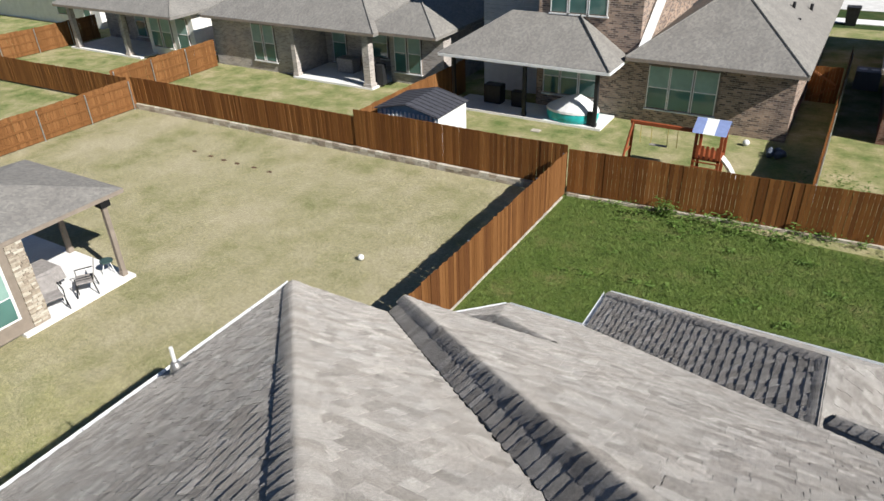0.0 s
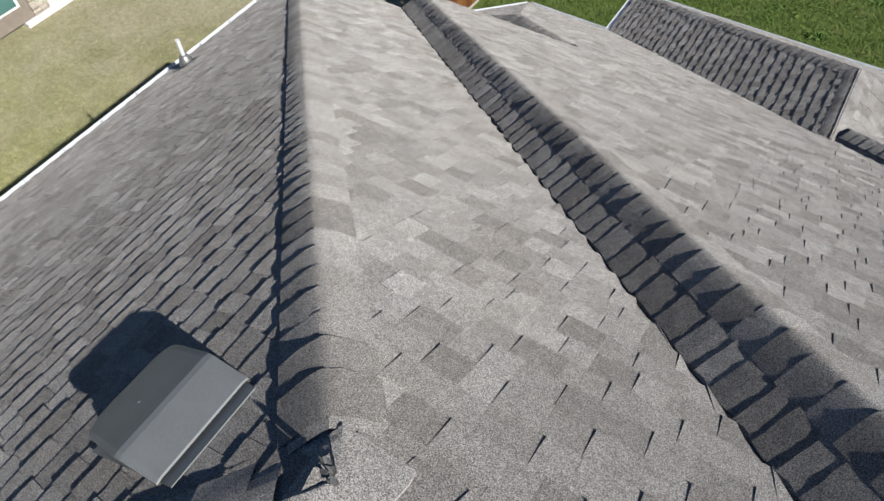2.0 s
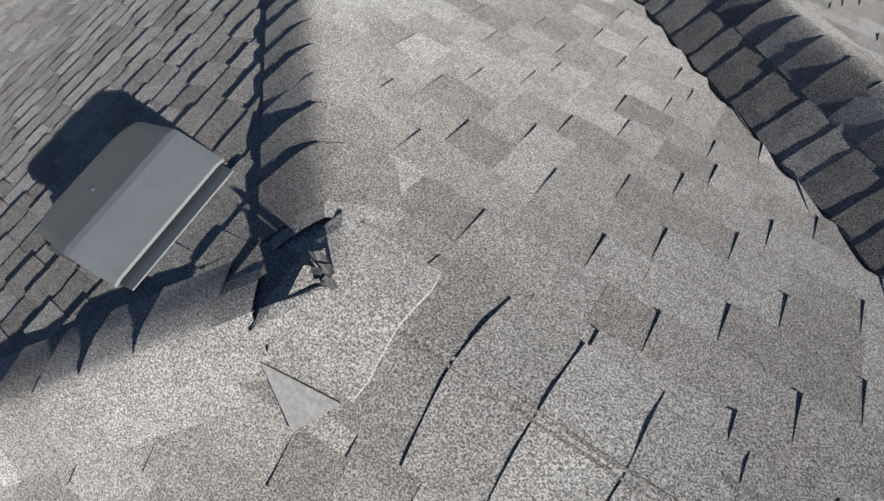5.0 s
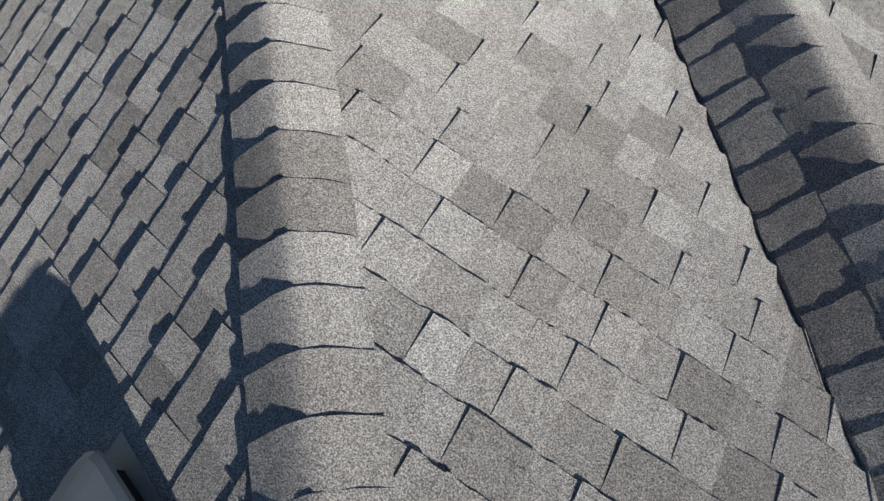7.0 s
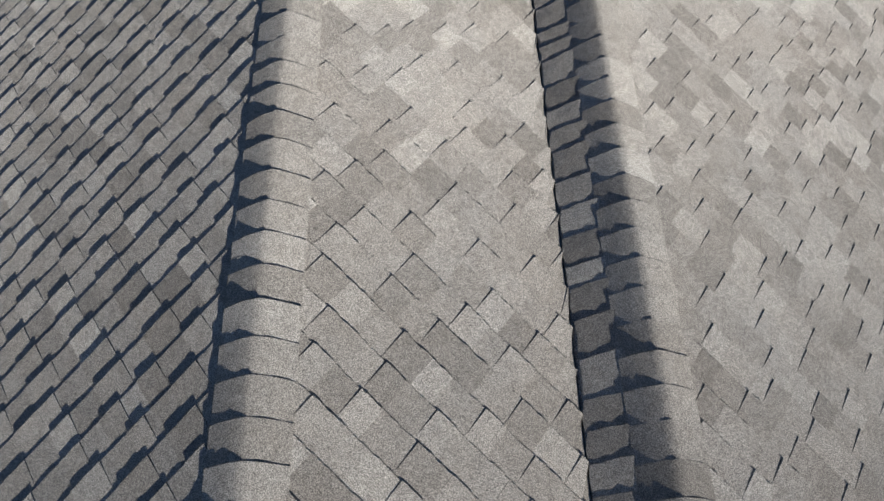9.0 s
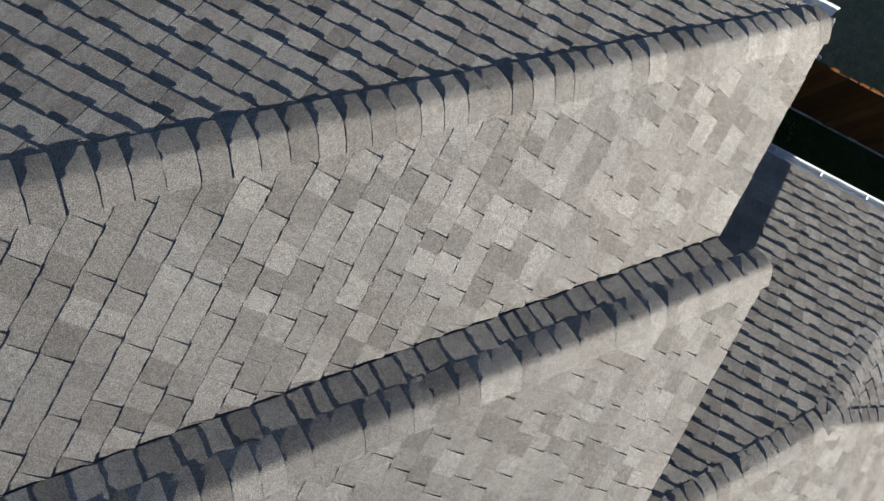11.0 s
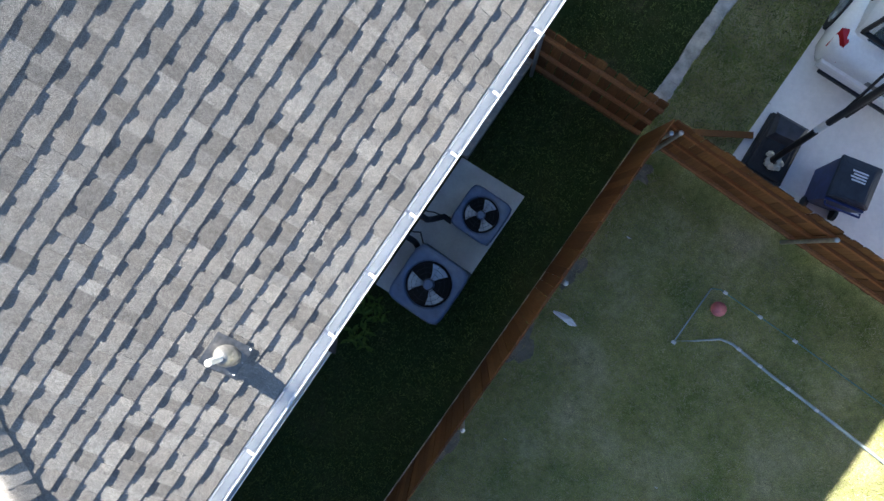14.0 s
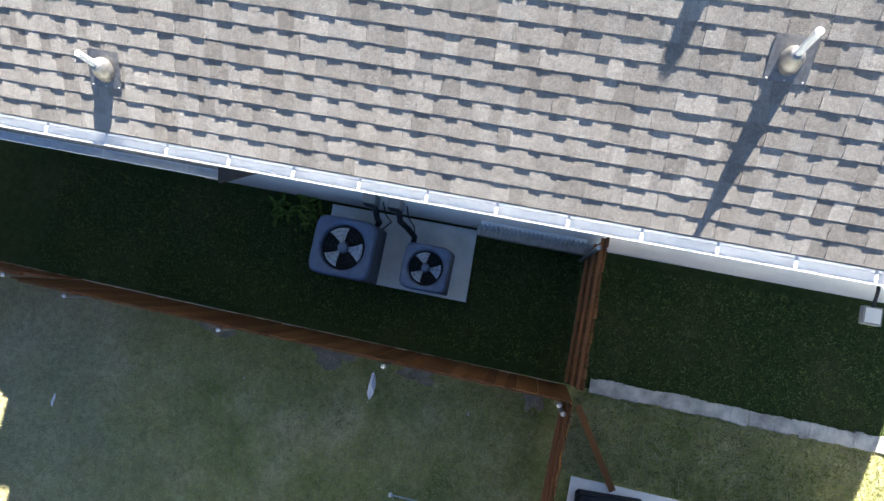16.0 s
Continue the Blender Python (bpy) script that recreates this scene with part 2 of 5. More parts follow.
def tube(points, radius, seg=10, bm=None, cap=True):
    """A round bar along points."""
    bm = bm or bmesh.new()
    pts = [Vector(p) for p in points]
    rings = []
    for i, p in enumerate(pts):
        d = (pts[min(i + 1, len(pts) - 1)] - pts[max(i - 1, 0)]).normalized()
        side = d.cross(Vector((0, 0, 1)))
        if side.length < 1e-3:
            side = Vector((1, 0, 0))
        side.normalize()
        up = side.cross(d)
        r = radius[i] if isinstance(radius, (list, tuple)) else radius
        rings.append([bm.verts.new(p + r * (math.cos(a) * side + math.sin(a) * up)) for a in (2 * math.pi * k / seg for k in range(seg))])
    for a, b in zip(rings, rings[1:]):
        for k in range(seg):
            bm.faces.new((a[k], a[(k + 1) % seg], b[(k + 1) % seg], b[k]))
    if cap:
        bm.faces.new(rings[0][::-1])
        bm.faces.new(rings[-1])
    return bm


def loft(rings, bm=None, closed=True, caps=True):
    bm = bm or bmesh.new()
    vs = [[bm.verts.new(p) for p in r] for r in rings]
    n = len(vs[0])
    for a, b in zip(vs, vs[1:]):
        for k in range(n if closed else n - 1):
            bm.faces.new((a[k], a[(k + 1) % n], b[(k + 1) % n], b[k]))
    if caps and closed:
        bm.faces.new(vs[0][::-1])
        bm.faces.new(vs[-1])
    return bm


def slab(corners, thick, bm=None):
    """A flat plate: corners are its top outline, thickened straight down."""
    bm = bm or bmesh.new()
    top = [bm.verts.new(c) for c in corners]
    bot = [bm.verts.new((c[0], c[1], c[2] - thick)) for c in corners]
    n = len(corners)
    bm.faces.new(top)
    bm.faces.new(bot[::-1])
    for k in range(n):
        bm.faces.new((top[k], bot[k], bot[(k + 1) % n], top[(k + 1) % n]))
    bmesh.ops.recalc_face_normals(bm, faces=bm.faces)
    return bm


def blob(cx, cy, cz, rx, ry, rz, sub=2, rough=0.0, bm=None):
    bm = bm or bmesh.new()
    r = bmesh.ops.create_icosphere(bm, subdivisions=sub, radius=1)
    for v in r["verts"]:
        k = 1 + rough * noise.noise(v.co * 1.7 + Vector((cx, cy, cz)))
        v.co = (cx + v.co.x * rx * k, cy + v.co.y * ry * k, cz + v.co.z * rz * k)
    return bm

# ---------------------------------------------------------------- the ground, one sheet
XS = [-900, -60, -36, -24.2, -13.9, -10.7, -1.48, 0.6, 12, 25, 60, 900]
YS = [-900, -40, -12, -7.0, -0.4, 4.1, 15.15, 22, 46, 60, 900]


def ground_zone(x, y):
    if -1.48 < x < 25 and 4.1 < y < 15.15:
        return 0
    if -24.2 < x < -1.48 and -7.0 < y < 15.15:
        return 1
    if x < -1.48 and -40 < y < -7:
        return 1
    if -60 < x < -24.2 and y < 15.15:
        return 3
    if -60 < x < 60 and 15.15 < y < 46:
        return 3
    # the rest, side yard included: lawn with shade put into its colour
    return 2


gv = [(x, y, 0) for y in YS for x in XS]
gf, gm = [], []
for j in range(len(YS) - 1):
    for i in range(len(XS) - 1):
        k = j * len(XS) + i
        gf.append((k, k + 1, k + 1 + len(XS), k + len(XS)))
        gm.append(ground_zone((XS[i] + XS[i + 1]) / 2, (YS[j] + YS[j + 1]) / 2))
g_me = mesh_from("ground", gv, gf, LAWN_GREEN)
for m in (LAWN_DRY, LAWN_SIDE_SHADE, LAWN_FAR):
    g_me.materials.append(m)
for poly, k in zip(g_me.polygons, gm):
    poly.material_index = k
tagged(new("ground", g_me), "lawns of green and dry grass", "ground", kind="structure")


def flat(name, outline, z, material, label, thick=0.05, kind="structure", category="pavement"):
    bm = slab([(x, y, z) for x, y in outline], thick)
    return tagged(part(name, bm, material, None), label, category, kind=kind)


flat("driveway", [(-2.75, -7.02), (-2.72, -40), (-8.5, -40), (-8.5, -6.98)], 0.03, PALE_CONC, "pale concrete driveway beside the fence")
flat("condenser_pad", [(0.5, -2.7), (-0.6, -2.75), (-0.6, -5.04), (0.5, -5.0)], 0.1, PAD_CONC, "pale concrete pad under the condensers", 0.1)
flat("patio_slab", [(-10.7, 0.6), (-10.7, 4.05), (-16.5, 4.05), (-16.5, 0.6)], 0.1, PALE_CONC, "sunlit concrete patio slab", 0.1)
flat("patio_slab", [(-9.9, 21.6), (-2.4, 21.6), (-2.4, 23.6), (-9.9, 23.6)], 0.1, PALE_CONC, "concrete slab of a covered patio", 0.1)
flat("patio_slab", [(-20.3, 22.2), (-14.9, 22.2), (-14.9, 25.4), (-20.3, 25.4)], 0.1, PALE_CONC, "concrete slab of a covered patio", 0.1)
flat("patio_slab", [(-39, 21.3), (-32, 21.3), (-32, 24.5), (-39, 24.5)], 0.1, PALE_CONC, "concrete slab of a covered patio", 0.1)
flat("road", [(-80, 52), (80, 52), (80, 60), (-80, 60)], 0.02, CONCRETE, "pale concrete street behind the houses", 0.02, category="road")
flat("pavement", [(-80, 47.4), (80, 47.4), (80, 48.9), (-80, 48.9)], 0.04, PALE_CONC, "concrete walk along the far street", 0.04)

# ---------------------------------------------------------------- the house under the camera
S, ZE, A_, D_, H_ = 0.657, 5.397, 1.711, 0.425, 5.944
ZL, XL, YD = 2.985, 0.25, 4.1
CS = 1 / math.sqrt(1 + S * S)
COURSE = 0.143
rng = random.Random(7)
house = thing("house", (6, -4, 0), "two-storey house with grey asphalt shingle hip roofs", "house")


def plane_frame(g, eave_pt, eave_z):
    g = Vector((g[0], g[1], 0)).normalized()
    w = Vector((-g.x * CS, -g.y * CS, S * CS))
    n = Vector((g.x * S * CS, g.y * S * CS, CS))
    u = w.cross(n)
    o = Vector((eave_pt[0], eave_pt[1], eave_z))
    return o, u, w, n


def lift_xy(frame_, x, y):
    """The place on a roof plane over a plan point."""
    o, u, w, n = frame_
    z = o.z - (n.x * (x - o.x) + n.y * (y - o.y)) / n.z
    return Vector((x, y, z))


def span(poly, w):
    us = []
    for (u0, w0), (u1, w1) in zip(poly, poly[1:] + poly[:1]):
        if (w0 - w) * (w1 - w) <= 0 and abs(w1 - w0) > 1e-9:
            us.append(u0 + (u1 - u0) * (w - w0) / (w1 - w0))
    return (min(us), max(us)) if len(us) >= 2 else None


WIDTHS = (0.11, 0.13, 0.15, 0.17)
NARROW = (0.09, 0.105, 0.12, 0.135, 0.15)


def tab(ub0, ub1, ut0, ut1, w0, w1, tooth, r, thick, n=4):
    """One shingle tab in (u, w, height): ragged butt, thin head. thick: height of a doubled tooth and of a single layer."""
    t = thick[0] if tooth else thick[1]
    vs, fs = [], []
    rag = 0.0025 if n < 6 else 0.0036
    for k in range(n):
        f = k / (n - 1)
        jag = 0.0 if k in (0, n - 1) else r.uniform(-rag, rag)
        hh = t + r.uniform(-0.0007, 0.0007)
        ub = ub0 + (ub1 - ub0) * f
        vs.append((ub, w0 + jag, hh))
        vs.append((ub, w0 + jag + 0.001, -0.002))
        vs.append((ut0 + (ut1 - ut0) * f, w1 + 0.012, 0.0003))
    for k in range(n - 1):
        a, b = 3 * k, 3 * k + 3
        fs.append((a, b, b + 2, a + 2))
        fs.append((a + 1, b + 1, b, a))
    fs.append((1, 0, 2))
    e = 3 * (n - 1)
    fs.append((e, e + 1, e + 2))
    return vs, fs


def roof_plane(label, g, eave_pt, eave_z, plan, field=None, singles=None, thick=0.1, layers=(0.0088, 0.0045), joint=0.0012, ragged=4, stepped=False, widths=WIDTHS, swap=0.9, frame_=None):
    """A roof slope: its deck, and courses of shingle tabs over it. singles: a test on plan x, y of tabs that are objects of their own.
    layers: heights of doubled and single tabs; stepped: courses end in steps at their valley."""
    fr = frame_ or plane_frame(g, eave_pt, eave_z)
    o, u, w, n = fr
    deck_pts = [lift_xy(fr, x, y) for x, y in plan]
    bm = bmesh.new()
    top = [bm.verts.new(p - 0.006 * n) for p in deck_pts]
    bot = [bm.verts.new(p - Vector((0, 0, thick))) for p in deck_pts]
    bm.faces.new(top)
    bm.faces.new(bot[::-1])
    for k in range(len(top)):
        bm.faces.new((top[k], bot[k], bot[(k + 1) % len(top)], top[(k + 1) % len(top)]))
    bmesh.ops.recalc_face_normals(bm, faces=bm.faces)
    deck = part("roof_slope", bm, SHINGLE, house, label)
    if field == []:
        return fr, deck
    pts = [lift_xy(fr, x, y) for x, y in (field or plan)]
    poly = [((p - o).dot(u), (p - o).dot(w)) for p in pts]
    lo, hi = min(q[1] for q in poly), max(q[1] for q in poly)
    V, Fc = [], []
    cache = {}
    count = 0
    k = int(math.floor(lo / COURSE + 1e-4))
    while k * COURSE < hi - 0.004:
        w0, w1 = max(k * COURSE, lo), min((k + 1) * COURSE, hi)
        sb, st = span(poly, w0 + 1e-4), span(poly, w1 - 1e-4)
        k += 1
        if not sb or not st:
            continue
        x = min(sb[0], st[0]) - rng.uniform(0, 0.15)
        tooth = rng.random() < 0.5
        end = max(sb[1], st[1])
        step_at = sb[0] * 0.6 + st[0] * 0.4 + rng.uniform(-0.035, 0.02)
        while x < end:
            wid = rng.choice(widths)
            x1 = x + wid
            cl = lambda q, sp: min(max(q, sp[0]), sp[1])
            b0, b1, t0, t1 = cl(x, sb), cl(x1, sb), cl(x, st), cl(x1, st)
            if stepped:
                b0, b1, t0, t1 = max(b0, step_at), max(b1, step_at), max(t0, step_at - 0.03), max(t1, step_at - 0.03)
            clean = b1 - b0 > wid - 1e-4 and t1 - t0 > wid - 1e-4 and w1 - w0 > COURSE - 1e-4
            here = o + u * (x + wid / 2) + w * w0
            if b1 - b0 > 0.004 or t1 - t0 > 0.004:
                if singles and clean and count < 300 and singles(here.x, here.y):
                    key = (wid, tooth, rng.randrange(4))
                    if key not in cache:
                        vs, fs = tab(-wid / 2 + joint, wid / 2 - joint, -wid / 2, wid / 2, 0, COURSE, tooth, rng, layers, ragged)
                        cache[key] = mesh_from("shingle", vs, fs, SHINGLE_OB)
                    ob = new("shingle", cache[key])
                    ob.parent = deck
                    m = Matrix.Translation(here) @ Matrix((u, w, n)).transposed().to_4x4()
                    ob.matrix_local = m
                    count += 1
                else:
                    vs, fs = tab(b0 + joint, b1 - joint, t0, t1, w0, w1, tooth, rng, layers, ragged)
                    base = len(V)
                    V += [o + u * a + w * b + n * c for a, b, c in vs]
                    Fc += [tuple(base + q for q in f) for f in fs]
            x = x1
            tooth = (not tooth) if rng.random() < swap else tooth
    f_ob = new("shingle_field", mesh_from("shingle_field", V, Fc, SHINGLE))
    f_ob.parent = deck
    tagged(f_ob, kind="stuff")
    return fr, deck


H2 = 2 * H_
LSF, ls_deck = roof_plane("long grey shingle slope with raised tabs", (-1, 0), (0, 0), ZE, [(0, 0), (H_, -H_), (0, -H2)], layers=(0.0074, 0.0038), joint=0.001, widths=NARROW, swap=0.97)
AF, a_deck = roof_plane("sunlit grey-tan shingle slope", (0, 1), (0, 0), ZE, [(0, 0), (H_, -H_), (A_ + H_, -H_), (A_, 0)],
                        singles=lambda x, y: -5.0 < y < -2.2, layers=(0.0112, 0.0058), joint=0.0008, ragged=8, stepped=True)
RISE = 0.008
strip_d = Vector((1, -1, S)).normalized()
strip_n = strip_d.cross(Vector((D_ / 2, D_ / 2, S * D_ / 2 + RISE))).normalized()
strip_n = strip_n if strip_n.z > 0 else -strip_n
strip_w = (Vector((0, 0, 1)) - strip_n * strip_n.z).normalized()
SF, s_deck = roof_plane("narrow shaded shingle strip beside the valley", (-1, 0), (A_, 0), ZE,
                        [(A_, 0), (A_, D_), (A_ + H_ + D_ / 2, -H_ + D_ / 2), (A_ + H_, -H_)], field=[], frame_=(Vector((A_, 0, ZE)), strip_w.cross(strip_n), strip_w, strip_n))
BF, b_deck = roof_plane("broad sunlit grey shingle slope", (0, 1), (0, D_), ZE + RISE,
                        [(A_, D_), (A_ + H_ + D_ / 2, -H_ + D_ / 2), (16, -H_ + D_ / 2), (16, D_)],
                        field=[(A_, D_), (A_ + H_ + D_ / 2, -H_ + D_ / 2), (11.5, -H_ + D_ / 2), (11.5, D_)], layers=(0.0112, 0.0058), joint=0.0008, ragged=6)
DF, d_deck = roof_plane("lower sunlit grey shingle slope", (0, 1), (2, YD), ZL,
                        [(1.6, YD), (2.55, 1.8), (3.92, D_ + 0.002), (6.9, D_ + 0.002), (3.23, YD)])
roof_plane("lower shingle slope", (0, 1), (2, YD), ZL, [(7.1, D_ + 0.002), (16, D_ + 0.002), (16, YD), (10.77, YD)],
           field=[(7.1, D_ + 0.002), (8.6, D_ + 0.002), (10.77, 2.6), (10.77, YD)])
L2F, l2_deck = roof_plane("low dark shingle slope under the eave", (-1, 0), (XL, 0), ZL, [(XL, -0.42), (XL, 2.75), (2.55, 1.8), (3.92, D_), (3.5, -0.42)])
roof_plane("low skirt roof along the wall", (-1, 0), (XL, 0), ZL, [(XL, -2.2), (XL, -0.422), (0.57, -0.422), (0.57, -2.2)], thick=0.07)
CHF, ch_deck = roof_plane("angled shingle slope over a chamfered corner", (-1, 1), (XL, 2.75), ZL, [(XL, 2.75), (1.6, 4.1), (2.55, 1.8)])
L4F, l4_deck = roof_plane("shaded shingle slope of the rear wing", (-1, 0), (3.23, 4), ZL, [(3.23, 4.1), (3.23, 5.44), (7.0, 1.67), (7.0, 0.33)])
R4F, r4_deck = roof_plane("bright shingle slope of the rear wing", (1, 0), (10.77, 4), ZL, [(10.77, 4.1), (7.0, 0.33), (7.0, 1.67), (10.77, 5.44)])
roof_plane("rear hip of the wing", (0, 1), (5, 5.44), ZL, [(3.23, 5.44), (10.77, 5.44), (7.0, 1.67)], field=[(3.23, 5.44), (7.0, 5.44), (7.0, 1.67)])
FF, f_deck = roof_plane("front shingle slope", (0, -1), (0, -H2), ZE, [(0, -H2), (16, -H2), (16, -H_), (H_, -H_)],
                        field=[(H_ - 2.6, -H_ - 2.6), (H_ + 4.5, -H_ - 2.6), (H_ + 4.5, -H_), (H_, -H_)])
roof_plane("top of the front slope", (0, -1), (0, -H2), ZE, [(A_ + H_, -H_ + 0.002), (16, -H_ + 0.002), (16, -H_ + D_ / 2), (A_ + H_ + D_ / 2, -H_ + D_ / 2)],
           field=[(A_ + H_ + 0.3, -H_ + 0.002), (10, -H_ + 0.002), (10, -H_ + D_ / 2), (A_ + H_ + 0.5, -H_ + D_ / 2)])


def cap_row(name, p0, p1, fa, fb, label, half=0.15, step=0.14, lift=0.0, crest=0.012, butt=0.006, round_off=0.016):
    """Bent caps laid over the edge between two slopes, from its low end p0 to its high end p1."""
    p0, p1 = Vector(p0), Vector(p1)
    d = (p1 - p0).normalized()
    na, nb = fa[3], fb[3]
    ta, tb = na.cross(d), nb.cross(d)
    ta = ta if ta.z < 0.001 and ta.dot(nb) < 0.001 else -ta
    tb = tb if tb.z < 0.001 and tb.dot(na) < 0.001 else -tb
    mid = (na + nb).normalized()
    secs = [-1, -0.8, -0.55, -0.32, -0.15, 0, 0.15, 0.32, 0.55, 0.8, 1]

    def sec(k, h):
        s_ = abs(k) * half
        along = (ta if k < 0 else tb) * s_
        dip = mid * (-round_off * max(0, 1 - s_ / 0.1) ** 2 * min(1.0, (1 - mid.dot(na)) * 12))
        nn = (na if k < 0 else nb).lerp(mid, max(0, 1 - abs(k) * 1.3)).normalized()
        h += crest * max(0, 1 - s_ / half) ** 1.15
        return along + dip + nn * h
    bm = bmesh.new()
    rows_ = []
    for q in (p0, p1):
        rows_.append([bm.verts.new(q + sec(k * 0.8, 0.002)) for k in secs])
    for i in range(len(secs) - 1):
        bm.faces.new((rows_[0][i], rows_[0][i + 1], rows_[1][i + 1], rows_[1][i]))
    strip = part(name, bm, SHINGLE, house, label)
    meshes = []
    for var in range(5):
        vs, fs = [], []
        m = len(secs)
        for j, (al, h) in enumerate(((0.0, 0.002), (0.0, butt + 0.0015 * (var % 3)), (0.0, butt + 0.0015 * (var % 3)), (step * 0.5, butt * 0.75), (step * 1.25, butt * 0.4))):
            for i, k in enumerate(secs):
                wob = 0.0014 * math.sin(i * 1.7 + var * 2.1)
                vs.append(d * (al - (0.01 * (1 - k * k) if j < 3 else 0)) + sec(k, h + lift + (wob if j in (1, 2) else 0)))
        for j in (0, 2, 3):
            for i in range(m - 1):
                a = j * m + i
                fs.append((a, a + 1, a + 1 + m, a + m))
        cm = mesh_from("cap", vs, fs, SHINGLE_OB)
        for poly in list(cm.polygons)[m - 1:]:
            poly.use_smooth = True
        meshes.append(cm)
    n_ = int((p1 - p0).length / step)
    r = random.Random(len(name) + int(p0.x * 10))
    for i in range(n_):
        ob = new("cap", meshes[r.randrange(5)])
        ob.parent = strip
        ob.matrix_local = Matrix.Translation(p0 + d * (i * step + r.uniform(-0.006, 0.006)) + mid * r.uniform(0, 0.0025))


def at(fr, x, y):
    return lift_xy(fr, x, y)


apex = at(LSF, H_, -H_)
cap_row("hip_underlay", at(LSF, 0.05, -0.05), at(LSF, H_ - 0.1, -H_ + 0.1), LSF, AF, "row of bent hip caps down to the rear corner", lift=0.004, crest=0.025, butt=0.0062, round_off=0.013)
cap_row("hip_underlay", at(LSF, 0.02, -H2 + 0.02), at(LSF, H_ - 0.1, -H_ - 0.1), LSF, FF, "row of bent hip caps down to the front corner", lift=0.004, crest=0.025, butt=0.0062, round_off=0.013)
cap_row("ridge_underlay", apex + Vector((-0.05, 0, 0.004)), (A_ + H_, -H_, apex.z), AF, FF, "row of wide ridge caps", 0.2, 0.15, butt=0.0035)
hb1 = at(BF, A_ + H_ + D_ / 2, -H_ + D_ / 2)
cap_row("hip_underlay", at(BF, A_ + 0.04, D_ - 0.04), hb1, SF, BF, "row of dark bent hip caps beside the valley", lift=0.0095, crest=0.027, butt=0.0025, round_off=0.009)


def valley_row(p0, p1, fr, width):
    """Square-cut shingle pieces laid one over the next up the narrow strip beside the valley."""
    p0, p1 = Vector(p0), Vector(p1)
    d = (p1 - p0).normalized()
    n = fr[3]
    up = n.cross(d)
    up = up if up.z > 0 else -up
    r = random.Random(19)
    meshes = []
    for var in range(8):
        ln = (0.1, 0.125, 0.15, 0.175)[var % 4]
        vs, fs = [], []
        for j, (al, h) in enumerate(((0.0, -0.002), (0.0, 0.005), (ln * 0.5, 0.004), (ln * 1.2, 0.0015))):
            for i in range(6):
                c = i / 5
                jut = r.uniform(-0.005, 0.005) if j < 2 else 0.0
                side = r.uniform(-0.012, 0.012) if i == 0 else 0.0
                vs.append(d * (al + jut - 0.02 * c) + up * (0.012 + side + width * c) + n * (h + 0.01 * c + (r.uniform(-0.001, 0.001) if j else 0)))
        for j in range(3):
            for i in range(5):
                a = j * 6 + i
                fs.append((a, a + 1, a + 7, a + 6))
        for i in (0, 5):
            fs.append((i, 6 + i, 12 + i))
            fs.append((i, 12 + i, 18 + i))
        meshes.append((ln, mesh_from("shingle", vs, fs, SHINGLE_OB)))
    x = 0.0
    while x < (p1 - p0).length - 0.15:
        ln, me = meshes[r.randrange(8)]
        ob = new("shingle", me)
        ob.parent = s_deck
        ob.matrix_local = Matrix.Translation(p0 + d * x)
        x += ln


valley_row(at(SF, A_ + 0.02, -0.02), at(SF, A_ + H_, -H_), SF, 0.2)
cap_row("ridge_underlay", hb1, (11, -H_ + D_ / 2, hb1.z), BF, FF, "row of ridge caps on the main ridge", 0.165, 0.15)
cap_row("hip_underlay", (2.55, 1.8, at(L2F, 2.55, 1.8).z), at(L2F, 3.92, D_ + 0.05), L2F, DF, "row of hip caps on the low roof")
cap_row("hip_underlay", at(L2F, XL, 2.75), at(L2F, 2.55, 1.8), L2F, CHF, "row of hip caps at the chamfered corner", 0.13)
cap_row("hip_underlay", at(DF, 1.6, 4.1), at(DF, 2.55, 1.8), CHF, DF, "row of hip caps at the chamfered corner", 0.13)
wr = at(L4F, 7.0, 1.67)
cap_row("hip_underlay", at(L4F, 3.23, 5.44), wr, L4F, plane_frame((0, 1), (5, 5.44), ZL), "row of dark hip caps of the wing")
cap_row("ridge_underlay", wr, at(L4F, 7.0, 0.33), L4F, R4F, "row of ridge caps of the wing")
# the next roof to the side: a step like the strip, and its slope
S2F, s2_deck = roof_plane("shaded shingle step of the next roof", (-1, 0), (7.0, 0.4), ZE + S * (D_ - 0.4), [(7.0, 0.4), (7.15, 0.55), (12.75, -5.05), (12.6, -5.2)], field=[])
B2F, b2_deck = roof_plane("sunlit shingle slope of the next roof", (0, 1), (7, D_ + 0.3), ZE, [(7.15, 0.55), (12.75, -5.05), (16, -5.05), (16, 0.72), (7.15, 0.72)],
                          field=[(7.15, 0.55), (9.15, -1.45), (9.15, 0.72), (7.15, 0.72)])
cap_row("hip_underlay", at(B2F, 7.16, 0.54), at(B2F, 9.3, -1.6), S2F, B2F, "row of dark hip caps of the next roof")
cap_row("valley_underlay", (10.5, 3.83, at(R4F, 10.5, 3.83).z + 0.01), (7.0, 0.33, at(R4F, 7.0, 0.33).z + 0.01), R4F, BF, "woven shingle valley of the wing", 0.12, 0.16)

